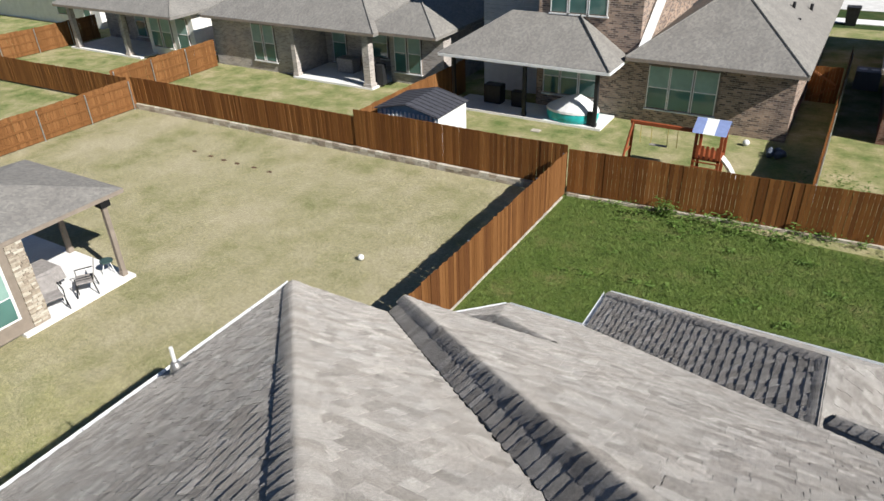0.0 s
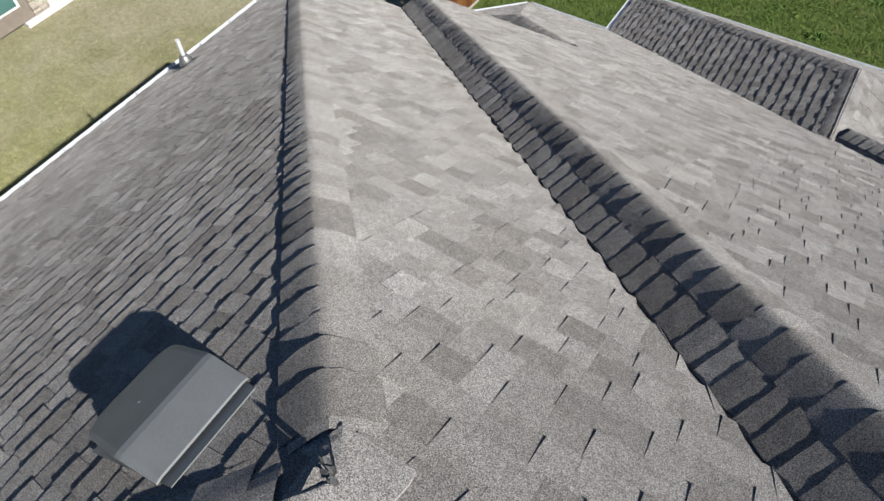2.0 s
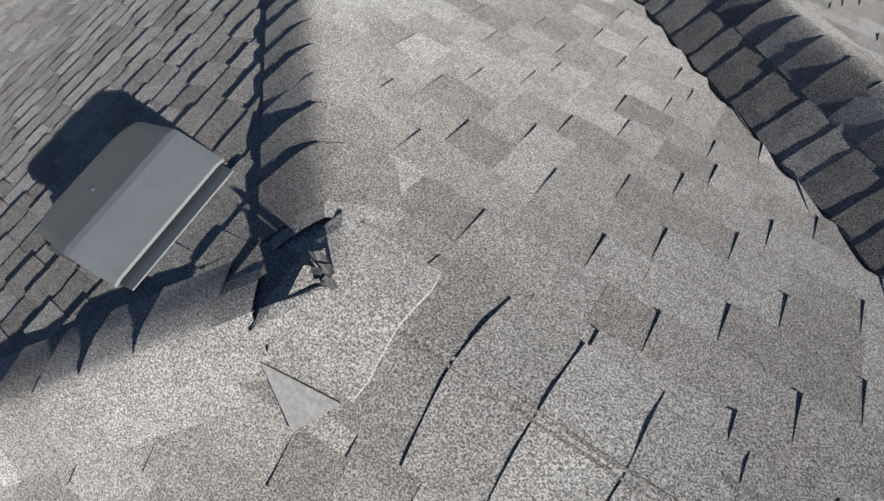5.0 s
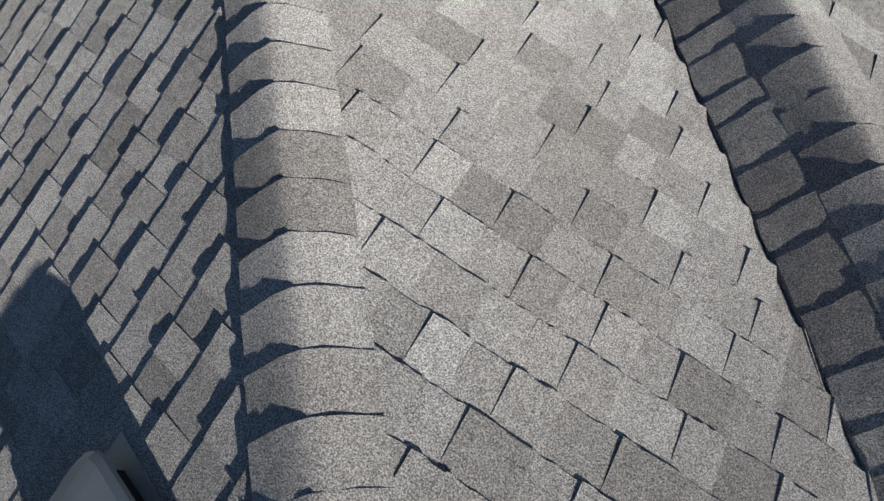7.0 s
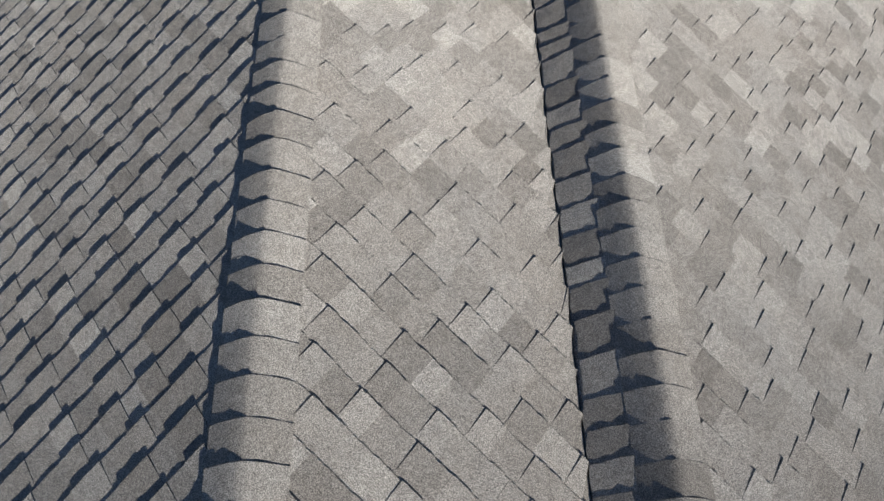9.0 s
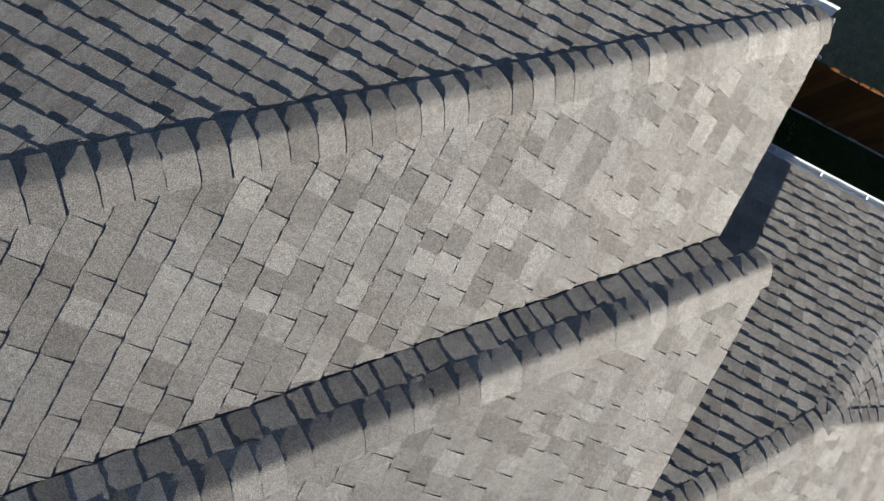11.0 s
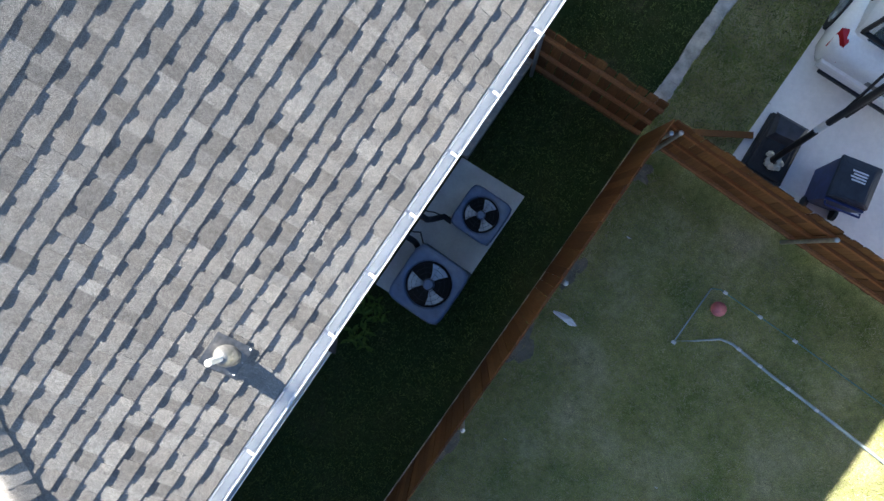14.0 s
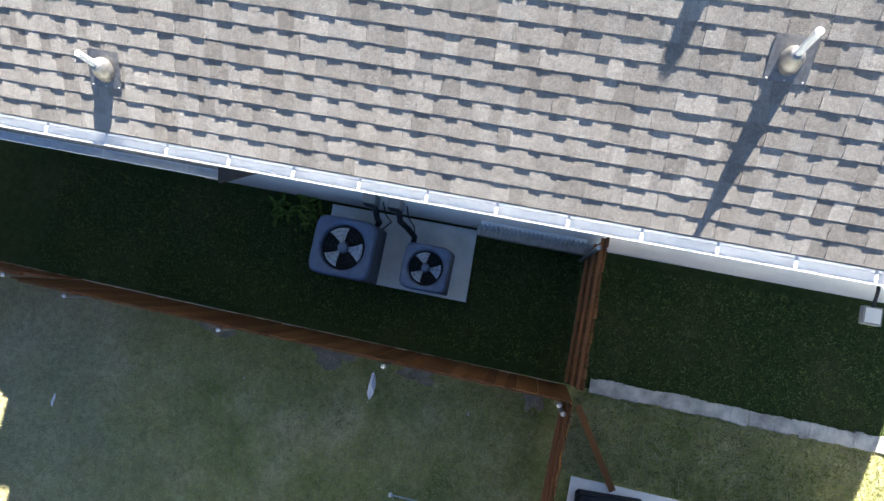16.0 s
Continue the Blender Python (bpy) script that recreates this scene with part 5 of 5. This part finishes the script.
for x0, x1 in ((-1.05, -0.2), (-0.12, 0.78), (0.88, 1.8)):
    window(h3, x0, x1, 23.6, 0.74, 2.52)
for x0, x1 in ((-5.7, -4.95), (-4.85, -4.05), (-3.95, -3.15)):
    window(h3, x0, x1, 23.59, 4.45, 6.0, False)
for x0, x1 in ((-5.9, -5.15), (-5.05, -4.25), (-4.15, -3.4)):
    window(h3, x0, x1, 23.58, 0.8, 2.35)
# patio roof: lean-to with hipped end
bm = bmesh.new()
pr = [(-10.1, 21.0, 2.78), (-2.02, 21.0, 2.78), (-2.02, 23.58, 2.78), (-4.3, 23.58, 4.35), (-7.6, 23.58, 4.35), (-10.1, 23.58, 2.78)]
v = [bm.verts.new(p) for p in pr]
b = [bm.verts.new((p[0], p[1], 2.62)) for p in pr]
for f in ((v[0], v[1], v[3], v[4]), (v[1], v[2], v[3]), (v[0], v[4], v[5]), (b[0], b[5], b[4], b[3], b[2], b[1]), (v[0], b[0], b[1], v[1]), (v[1], b[1], b[2], v[2]), (v[5], b[5], b[0], v[0])):
    bm.faces.new(f)
bmesh.ops.recalc_face_normals(bm, faces=bm.faces)
pr_ob = part("patio_roof", bm, FAR_ROOF, h3)
part("eave_trim", box(-10.1, -2.02, 20.96, 20.998, 2.63, 2.75), WHITE, pr_ob)
part("eave_trim", box(-2.016, -1.98, 21.0, 23.5, 2.63, 2.75), WHITE, pr_ob)
part("hip_cap_strip", tube([(-2.02, 21, 2.8), (-4.3, 23.5, 4.36)], 0.06, 6), FAR_ROOF, pr_ob)
for x in (-9.75, -6.1, -2.75):
    column(h3, x, 21.8, 2.62, 0.16, DARK)
for x, y, z in ((3.2, 31, 4.9), (3.5, 29.5, 4.6), (4.1, 31.5, 4.2), (3.9, 28.6, 4.1)):
    part("roof_pipe", tube([(x, y, z - 0.9), (x, y, z + 0.3 - 0.5)], 0.07, 10), DARK, h3)
# the grey brick house with a recessed patio
h2 = thing("house", (-20, 26, 0), "pale grey brick house with recessed patio", "house", "houses behind")
part("wall", box(-26.6, -20.4, 22.7, 36, 0, 2.9), BRICK_GREY, h2)
part("wall", box(-20.4, -14.7, 25.4, 36, 0, 2.9), BRICK_GREY, h2)
part("wall", box(-14.9, -11.6, 24.0, 36, 0, 2.9), BRICK_GREY, h2)
hip_roof(h2, -26.4, -14.9, 22.5, 36, 2.95, 0.62, over=0.4)
hip_roof(h2, -15.2, -11.6, 23.0, 36, 2.96, 0.62, over=0.45)
window(h2, -23.4, -22.7, 22.7, 0.65, 2.6)
window(h2, -22.55, -21.8, 22.7, 0.65, 2.6)
window(h2, -14.55, -13.85, 24.0, 0.65, 2.6)
window(h2, -13.7, -12.95, 24.0, 0.65, 2.6)
window(h2, -19.8, -18.9, 25.4, 0.3, 2.4)
window(h2, -17.0, -16.0, 25.4, 0.8, 2.4)
column(h2, -15.25, 22.5, 2.8, 0.42, BRICK_GREY)
column(h2, -20.2, 22.5, 2.8, 0.3, BRICK_GREY)
# the house farther along
h1 = thing("house", (-32, 25, 0), "grey-roofed house with a covered patio", "house", "houses behind")
part("wall", box(-39, -32.4, 24.4, 36, 0, 2.9), BRICK_GREY, h1)
part("wall", box(-32.4, -28.2, 22.6, 36, 0, 2.9), WALL_PAINT, h1)
hip_roof(h1, -38.5, -28.2, 21.2, 36, 2.95, 0.6, over=0.4)
column(h1, -38.3, 21.5, 2.8, 0.3, BRICK_GREY)
column(h1, -33.2, 21.5, 2.8, 0.3, BRICK_GREY)
for x0, x1 in ((-37.6, -36.9), (-35.8, -34.9)):
    window(h1, x0, x1, 24.4, 0.5, 2.4)
for x0, x1 in ((-32.0, -31.2), (-31.0, -30.2), (-29.6, -28.7)):
    window(h1, x0, x1, 22.6, 0.6, 2.4)
h0 = thing("house", (-52, 28, 0), "pale house at the end of the row", "house", "houses behind")
part("wall", box(-62, -42, 26, 38, 0, 3.0), WALL_PAINT, h0)
hip_roof(h0, -62, -42, 25.5, 38, 3.05, 0.5, over=0.5)
window(h0, -47, -45.6, 26, 0.8, 2.3)
window(h0, -43.8, -43, 26, 0.8, 2.3)
h4 = thing("house", (10, 30, 0), "red-brick house seen past the side fence", "house", "houses behind")
part("wall", box(7.9, 18, 25, 42, 0, 3.0), mat("dark_red_brick", brick_build((0.22, 0.1, 0.07), (0.14, 0.07, 0.055), (0.3, 0.26, 0.23)), 0.9), h4)
hip_roof(h4, 7.9, 18, 25, 42, 3.05, 0.7, over=0.5)
window(h4, 8.6, 9.6, 25, 0.7, 2.3)
for k, x in enumerate((-58, -36, -14, 6, 24, 44)):
    hf = thing("house", (x, 68, 0), "pale house across the far street", "house", "houses across the street")
    part("wall", box(x - 8, x + 8, 64, 76, 0, 4.5), (WALL_PAINT, BRICK_GREY, BRICK_TAN)[k % 3], hf)
    hip_roof(hf, x - 8, x + 8, 64, 76, 4.55, 0.6, over=0.5)
    window(hf, x - 3, x - 1.2, 64, 1, 2.6)
    window(hf, x + 2, x + 4, 64, 1, 2.6)

# far condenser between the houses
fc = thing("condenser", (7.0, 33, 0), "far condenser with round fans by a wall", "air conditioner")
part("body", box(6.6, 7.7, 32.4, 33.4, 0, 0.9, 0.04), VENT_GREY, fc)
for x in (6.88, 7.4):
    bm = bmesh.new()
    bmesh.ops.create_circle(bm, cap_ends=True, segments=20, radius=0.2, matrix=Matrix.Translation((x, 32.9, 0.905)))
    part("fan_ring", bm, WHITE, fc)

# shed
sh = thing("garden_shed", (-8.5, 16.8, 0), "small metal shed with dark ribbed roof", "shed")
part("front_wall", loft([[(-9.95, 15.85 + t_, 0), (-7.1, 15.85 + t_, 0), (-7.1, 15.85 + t_, 1.75), (-8.5, 15.85 + t_, 2.05), (-9.95, 15.85 + t_, 1.75)] for t_ in (0, 0.03)]), BLUE_METAL, sh, "pale blue ribbed front wall")
part("side_wall", box(-7.11, -7.07, 15.85, 18.1, 0, 1.75), WHITE, sh, "white side wall")
part("side_wall", box(-9.97, -9.93, 15.85, 18.1, 0, 1.75), WHITE, sh)
part("rear_wall", box(-9.93, -7.11, 18.07, 18.1, 0, 1.75), WHITE, sh)
for k in range(14):
    part("rib", box(-9.85 + k * 0.2, -9.77 + k * 0.2, 15.82, 15.849, 0, 1.74), WHITE, sh, "white rib")
for s_, xa in ((-1, -10.05), (1, -7.0)):
    bm = loft([[(xa, y, 1.74), (-8.5, y, 2.1), (-8.5, y, 2.13), (xa, y, 1.77)] for y in (15.7, 18.2)])
    bmesh.ops.recalc_face_normals(bm, faces=bm.faces)
    rp = part("roof_panel", bm, DARK_METAL, sh, "dark ribbed roof panel")
    for k in range(9):
        y = 15.75 + k * 0.3
        part("roof_rib", loft([[(xa, y + q, 1.772), (-8.5, y + q, 2.132), (-8.5, y + q, 2.155), (xa, y + q, 1.795)] for q in (0, 0.04)]), DARK_METAL, rp)

# swing set
sw = thing("swing_set", (1.2, 18.6, 0), "red-stained wooden swing set with slide", "swing set")
part("beam", box(-0.25, 2.3, 18.45, 18.57, 1.75, 1.88, 0.01), RED_WOOD, sw)
for dy in (-0.6, 0.6):
    part("leg", tube([(-0.15, 18.5, 1.85), (-0.35, 18.5 + dy, 0)], 0.055, 6), RED_WOOD, sw)
part("cross_bar", tube([(-0.28, 18.1, 0.7), (-0.28, 18.9, 0.7)], 0.04, 6), RED_WOOD, sw)
for x in (0.15, 0.55, 1.15, 1.5):
    part("chain", tube([(x, 18.5, 1.76), (x + 0.02, 18.5, 1.05)], 0.012, 6), simple("yellow_chain", (0.5, 0.4, 0.12), 0.5) if x == 0.15 else bpy.data.materials["yellow_chain"], sw)
part("swing_seat", box(0.53, 1.18, 18.42, 18.58, 1.03, 1.06, 0.01), CLOTH, sw)
for x in (2.25, 3.1):
    for y in (18.05, 18.95):
        part("tower_post", box(x - 0.05, x + 0.05, y - 0.05, y + 0.05, 0, 1.95), RED_WOOD, sw)
part("deck", box(2.2, 3.15, 18.0, 19.0, 0.95, 1.02), RED_WOOD, sw)
for k in range(5):
    part("slat", box(2.3 + k * 0.17, 2.4 + k * 0.17, 17.98, 18.0, 1.02, 1.5), RED_WOOD, sw)
for k in range(4):
    part("rail", box(2.2, 3.15, 17.97, 17.99, 0.25 + k * 0.2, 0.3 + k * 0.2), RED_WOOD, sw)
for k, (m_, a, b_) in enumerate(((CANOPY_BLUE, 2.1, 2.45), (WHITE, 2.45, 2.85), (CANOPY_BLUE, 2.85, 3.25))):
    part("canopy_panel", loft([[(a, 17.85, 1.98), (a, 18.5, 2.35), (a, 19.15, 1.98), (a, 18.5, 2.32)], [(b_, 17.85, 1.98), (b_, 18.5, 2.35), (b_, 19.15, 1.98), (b_, 18.5, 2.32)]]), m_, sw)
part("slide", loft([[(3.15 + q * 0.6, 18.3, 1.0 - q * 0.8 + 0.1 * math.sin(q * 3)), (3.15 + q * 0.6, 18.33, 0.92 - q * 0.8), (3.15 + q * 0.6, 18.67, 0.92 - q * 0.8), (3.15 + q * 0.6, 18.7, 1.0 - q * 0.8 + 0.1 * math.sin(q * 3))] for q in (0, 0.25, 0.5, 0.75, 0.95)]), WHITE, sw, "white plastic slide")

# things on the covered patio and round it
tub = thing("hot_tub", (-4.1, 22.6, 0.1), "teal tub under a white peaked cover", "hot tub")
seg = 24


def oval(s_, z):
    return [(-4.0 + 1.2 * s_ * math.cos(2 * math.pi * k / seg), 22.45 + 0.85 * s_ * math.sin(2 * math.pi * k / seg), z) for k in range(seg)]


part("shell", loft([oval(0.95, 0.1), oval(1.0, 0.25), oval(1.0, 0.5), oval(0.95, 0.6)]), TEAL, tub, "teal padded shell", True)
bm = loft([oval(1.02, 0.52), oval(1.0, 0.62)] + [[(x + (0.35 * s2), y, z) for x, y, z in oval(q, 0.62 + s2)] for q, s2 in ((0.75, 0.22), (0.45, 0.42), (0.12, 0.6))])
part("cover", bm, WHITE, tub, "white sagging cover")
for x, y, w_, h_, lab in ((-2.95, 21.95, 0.35, 0.6, "dark plastic storage box by the post"), (-8.2, 23.0, 0.9, 0.9, "dark covered grill on the patio"), (-6.9, 22.9, 0.6, 0.75, "dark patio chair in the shade"), (-18, 24.3, 1.1, 0.8, "dark patio sofa in the shade"), (-16.2, 24.2, 0.7, 1.0, "dark covered grill in the shade"), (-14.9, 23.0, 0.55, 1.1, "grey covered grill by the column")):
    bxn = thing("patio_furniture", (x, y, 0.1), lab, "furniture")
    part("cover", box(x - w_ / 2, x + w_ / 2, y - w_ / 3, y + w_ / 3, 0.1, 0.1 + h_, 0.06), DARK if y < 23.9 else CLOTH, bxn)
    part("foot", box(x - w_ / 2.4, x + w_ / 2.4, y - w_ / 3.6, y + w_ / 3.6, 0.1, 0.16), BLACK, bxn)
rug = thing("floor_mat", (-17, 22.8, 0.1), "pale sunlit mat on the patio", "mat")
part("weave", box(-17.3, -15.9, 22.4, 23.3, 0.101, 0.113), WHITE, rug)
far_ball = thing("ball", (3.4, 22.6, 0), "pale ball by the brick wall", "ball")
part("skin", blob(3.4, 22.6, 0.13, 0.135, 0.135, 0.135, 3), WHITE, far_ball, smooth=True)
toy = thing("garden_toy", (4.6, 21.9, 0), "dark bundled toy in the shade", "toy")
for k in range(5):
    part("lump", blob(4.6 + 0.25 * math.cos(k * 1.3), 21.9 + 0.25 * math.sin(k * 1.3), 0.15, 0.15, 0.12, 0.15, 2, 0.5), simple("blue_grey_toy", (0.1, 0.12, 0.16), 0.6) if k == 0 else bpy.data.materials["blue_grey_toy"], toy)
fk = thing("litter_bin", (5.6, 47, 0), "dark bin at the far street", "rubbish bin")
part("body", loft([[(5.3, 46.7, 0), (5.9, 46.7, 0), (5.9, 47.3, 0), (5.3, 47.3, 0)], [(5.2, 46.6, 1.1), (6.0, 46.6, 1.1), (6.0, 47.4, 1.1), (5.2, 47.4, 1.1)]]), DARK, fk)
part("lid", box(5.18, 6.02, 46.58, 47.42, 1.102, 1.18, 0.03), DARK, fk)
rk = thing("paving_stone", (-4.9, 20.4, 0), "pale paving stone on the grass", "stone")
part("face", box(-5.1, -4.7, 20.3, 20.6, 0, 0.05, 0.01), STONE, rk)

# ---------------------------------------------------------------- the neighbour's covered patio
nh = thing("house", (-13, 0, 0), "neighbouring house with taupe trim and covered patio", "house")
part("wall", box(-16.5, -10.98, -14, 1.4, 0, 2.75), WALL_PAINT, nh)
part("window_surround", box(-10.978, -10.82, -3.2, 0.92, 0.12, 2.6), TRIM, nh, "taupe panelled window surround")
wdw = part("window", box(-10.818, -10.79, -2.6, 0.7, 0.55, 2.3), WHITE, nh)
part("pane", box(-10.788, -10.775, -2.5, 0.62, 0.62, 1.25), GLASS, wdw)
part("pane", box(-10.786, -10.773, -2.5, 0.62, 1.3, 2.24), BLIND, wdw, "pale green blind behind glass")
sc_ = part("stone_cladding", box(-10.978, -10.86, 0.925, 1.4, 0.1, 2.62), STONE, nh, "stacked ledge stone corner")
lm = []
r = random.Random(11)
for v_ in range(4):
    bm = box(-0.02, 0.05, -0.5, 0.5, -0.5, 0.5, 0.03)
    o_ = part("stone", bm, STONE_OB, None)
    lm.append(o_.data)
    bpy.data.objects.remove(o_)
z = 0.12
while z < 2.56:
    hh = r.uniform(0.05, 0.085)
    y = 0.93
    while y < 1.38:
        ww = min(r.uniform(0.12, 0.3), 1.4 - y)
        ob = new("stone", lm[r.randrange(4)])
        ob.parent = sc_
        ob.matrix_local = pose(-10.85 + r.uniform(-0.02, 0.015), y + ww / 2, z + hh / 2) @ Matrix.Diagonal((1, ww * 0.96, hh * 0.9, 1))
        y += ww
    z += hh
bm = bmesh.new()
pr = [(-10.85, -14, 2.72), (-10.85, 4.5, 2.72), (-15.5, 4.45, 2.74), (-17.5, -14, 2.72), (-13.4, -6, 4.1), (-13.4, 2.0, 3.35)]
v = [bm.verts.new(p) for p in pr]
b = [bm.verts.new((p[0], p[1], 2.58)) for p in pr[:4]]
for f in ((v[0], v[1], v[5], v[4]), (v[1], v[2], v[5]), (v[2], v[3], v[4], v[5]), (v[3], v[0], v[4]), (b[3], b[2], b[1], b[0]), (v[0], b[0], b[1], v[1]), (v[1], b[1], b[2], v[2]), (v[2], b[2], b[3], v[3])):
    bm.faces.new(f)
bmesh.ops.recalc_face_normals(bm, faces=bm.faces)
nr = part("roof", bm, FAR_ROOF, nh, "low grey shingle patio roof")
part("fascia", box(-10.846, -10.81, -14, 4.5, 2.59, 2.7), TRIM, nr)
part("fascia", box(-15.5, -10.85, 4.5, 4.53, 2.59, 2.7), TRIM, nr)
for x, y in ((-10.95, 3.85), (-13.7, 3.95)):
    column(nh, x, y, 2.58, 0.14, TRIM)
part("bracket", box(-11.1, -10.8, 3.7, 4.0, 2.4, 2.57), BLACK, nh)


def patio_chair(x, y, ang, label):
    c = thing("patio_chair", (x, y, 0.1), label, "chair", "chairs on the patio")
    m = Matrix.Translation((x, y, 0.1)) @ pose(0, 0, 0, 0, 0, ang)

    def go(bm):
        bmesh.ops.transform(bm, matrix=m, verts=bm.verts)
        return bm
    part("seat", go(box(-0.25, 0.25, -0.24, 0.24, 0.4, 0.45, 0.015)), CLOTH, c)
    bm = loft([[(-0.26, 0.22 + q * 0.12, 0.42 + q * 0.5), (0.26, 0.22 + q * 0.12, 0.42 + q * 0.5), (0.26, 0.25 + q * 0.12, 0.42 + q * 0.5), (-0.26, 0.25 + q * 0.12, 0.42 + q * 0.5)] for q in (0, 0.5, 1)])
    part("backrest", go(bm), CLOTH, c)
    for sx in (-0.25, 0.25):
        part("arm", go(tube([(sx, -0.22, 0.1), (sx * 1.1, -0.22, 0.62), (sx * 1.1, 0.25, 0.64)], 0.018, 6)), DARK, c)
        for sy in (-0.22, 0.22):
            part("leg", go(tube([(sx, sy, 0.42), (sx * 1.15, sy * 1.3, 0)], 0.018, 6)), DARK, c)


patio_chair(-11.1, 2.75, -35, "grey sling patio chair on the slab")
patio_chair(-11.12, 1.75, 75, "grey slatted patio chair by the wall")
stool = thing("patio_stool", (-11.45, 3.72, 0.1), "small round dark stool beside the post", "stool")
part("seat", tube([(-11.45, 3.72, 0.5), (-11.45, 3.72, 0.54)], 0.19, 20), simple("dark_green_seat", (0.05, 0.09, 0.085), 0.5), stool)
for k in range(3):
    a = 2.1 * k + 0.4
    part("leg", tube([(-11.45 + 0.1 * math.cos(a), 3.72 + 0.1 * math.sin(a), 0.5), (-11.45 + 0.2 * math.cos(a), 3.72 + 0.2 * math.sin(a), 0.1)], 0.014, 6), WHITE, stool)
tb = thing("patio_table", (-12.2, 2.2, 0.1), "cloth-covered patio table in the shade", "table")
part("cloth", loft([[(-13.0, 1.9, 0.3), (-12.05, 1.9, 0.3), (-12.05, 2.75, 0.3), (-13.0, 2.75, 0.3)], [(-12.97, 1.94, 0.7), (-12.08, 1.94, 0.7), (-12.08, 2.71, 0.7), (-12.97, 2.71, 0.7)], [(-12.93, 1.98, 0.74), (-12.12, 1.98, 0.74), (-12.12, 2.67, 0.74), (-12.93, 2.67, 0.74)]]), CLOTH, tb)
for sx in (-12.85, -12.2):
    for sy in (2.05, 2.6):
        part("leg", tube([(sx, sy, 0.1), (sx, sy, 0.6)], 0.025, 6), DARK, tb)

# ---------------------------------------------------------------- grass and weeds
def blades(name, label, n_, x0, x1, y0, y1, hgt, material, seed, wid=0.012, lean=0.6, dens=None):
    rs = np.random.RandomState(seed)
    x, y = rs.uniform(x0, x1, n_), rs.uniform(y0, y1, n_)
    if dens is not None:
        keep = dens(x, y, rs)
        x, y = x[keep], y[keep]
    n_ = len(x)
    a, h = rs.uniform(0, 6.283, n_), hgt * rs.uniform(0.5, 1.3, n_)
    dx, dy = np.cos(a) * wid, np.sin(a) * wid
    lx, ly = rs.normal(0, lean, n_) * h, rs.normal(0, lean, n_) * h
    V = np.stack([np.stack([x - dx, y - dy, 0 * x], 1), np.stack([x + dx, y + dy, 0 * x], 1), np.stack([x + lx, y + ly, h], 1)], 1).reshape(-1, 3)
    me = bpy.data.meshes.new(name)
    me.from_pydata(V.tolist(), [], np.arange(3 * n_).reshape(-1, 3).tolist())
    me.materials.append(material)
    return tagged(new(name, me), label, "grass", kind="stuff")


blades("grass", "lush green lawn grass behind the house", 110000, -1.3, 14, 4.1, 15.0, 0.07, BLADE_GREEN, 1, 0.009)
blades("grass", "dry cropped lawn grass", 70000, -20, -1.6, -5, 14.6, 0.035, BLADE_DRY, 2, 0.009)
blades("grass", "shaded side yard grass", 30000, -1.35, 0.4, -15, 2, 0.04, BLADE_GREEN, 3, 0.007)
blades("grass", "worn mixed grass of the shaded neighbouring yard", 60000, -7.5, -1.6, -6.4, 2.5, 0.03, BLADE_DRY, 7, 0.005, 1.0)
blades("grass", "mixed grass between edging and driveway", 16000, -2.7, -1.55, -15, -6.85, 0.045, BLADE_DRY, 9, 0.006, 0.9)
blades("grass", "green grass between edging and driveway", 8000, -2.7, -1.55, -15, -6.85, 0.045, BLADE_GREEN, 10, 0.007, 0.9)


def weeds(label, spots, seed):
    rs = random.Random(seed)
    V, Fc = [], []
    for cx, cy, rad, hgt, n_ in spots:
        for k in range(n_):
            x, y = cx + rs.gauss(0, rad), cy + rs.gauss(0, rad * 0.5)
            h = hgt * rs.uniform(0.3, 1.1)
            a = rs.uniform(0, 6.283)
            for q in range(4):
                zz = h * (0.3 + 0.25 * q)
                aa = a + q * 2.2
                L = 0.05 + 0.05 * rs.random()
                b = len(V)
                c, s_ = math.cos(aa), math.sin(aa)
                V += [(x, y, zz), (x + c * L - s_ * L * 0.35, y + s_ * L + c * L * 0.35, zz + L * 0.4), (x + c * L * 1.9, y + s_ * L * 1.9, zz + L * 0.2), (x + c * L + s_ * L * 0.35, y + s_ * L - c * L * 0.35, zz + L * 0.4)]
                Fc.append((b, b + 1, b + 2, b + 3))
            b = len(V)
            V += [(x - 0.004, y, 0), (x + 0.004, y, 0), (x + rs.gauss(0, 0.03), y + rs.gauss(0, 0.03), h)]
            Fc.append((b, b + 1, b + 2))
    return tagged(new("weeds", mesh_from("weeds", V, Fc, LEAF)), label, "weeds", kind="stuff")


weeds("tall leafy weeds along the back fence", [(2.1, 15.0, 0.22, 0.55, 45), (1.3, 15.0, 0.4, 0.25, 22), (3.4, 15.1, 0.6, 0.3, 40), (4.2, 15.25, 0.4, 0.4, 24), (6.3, 15.5, 0.35, 0.35, 24), (7.5, 15.6, 0.4, 0.25, 20), (2.8, 14.7, 0.7, 0.22, 46), (4.9, 15.2, 0.6, 0.3, 36), (5.6, 15.0, 0.5, 0.2, 26), (9.2, 15.7, 0.6, 0.35, 36), (0.2, 14.85, 0.5, 0.15, 20)], 4)
weeds("leafy weeds at the foot of the wall", [(0.3, -2.35, 0.14, 0.2, 14), (0.25, -1.9, 0.12, 0.15, 9), (7.2, 19.0, 0.6, 0.9, 60), (7.4, 16.8, 0.5, 0.5, 40)], 5)
weeds("low clover clumps in the green lawn", [(random.Random(k).uniform(0, 12), random.Random(k + 90).uniform(6, 14.5), 0.2, 0.07, 8) for k in range(34)], 6)
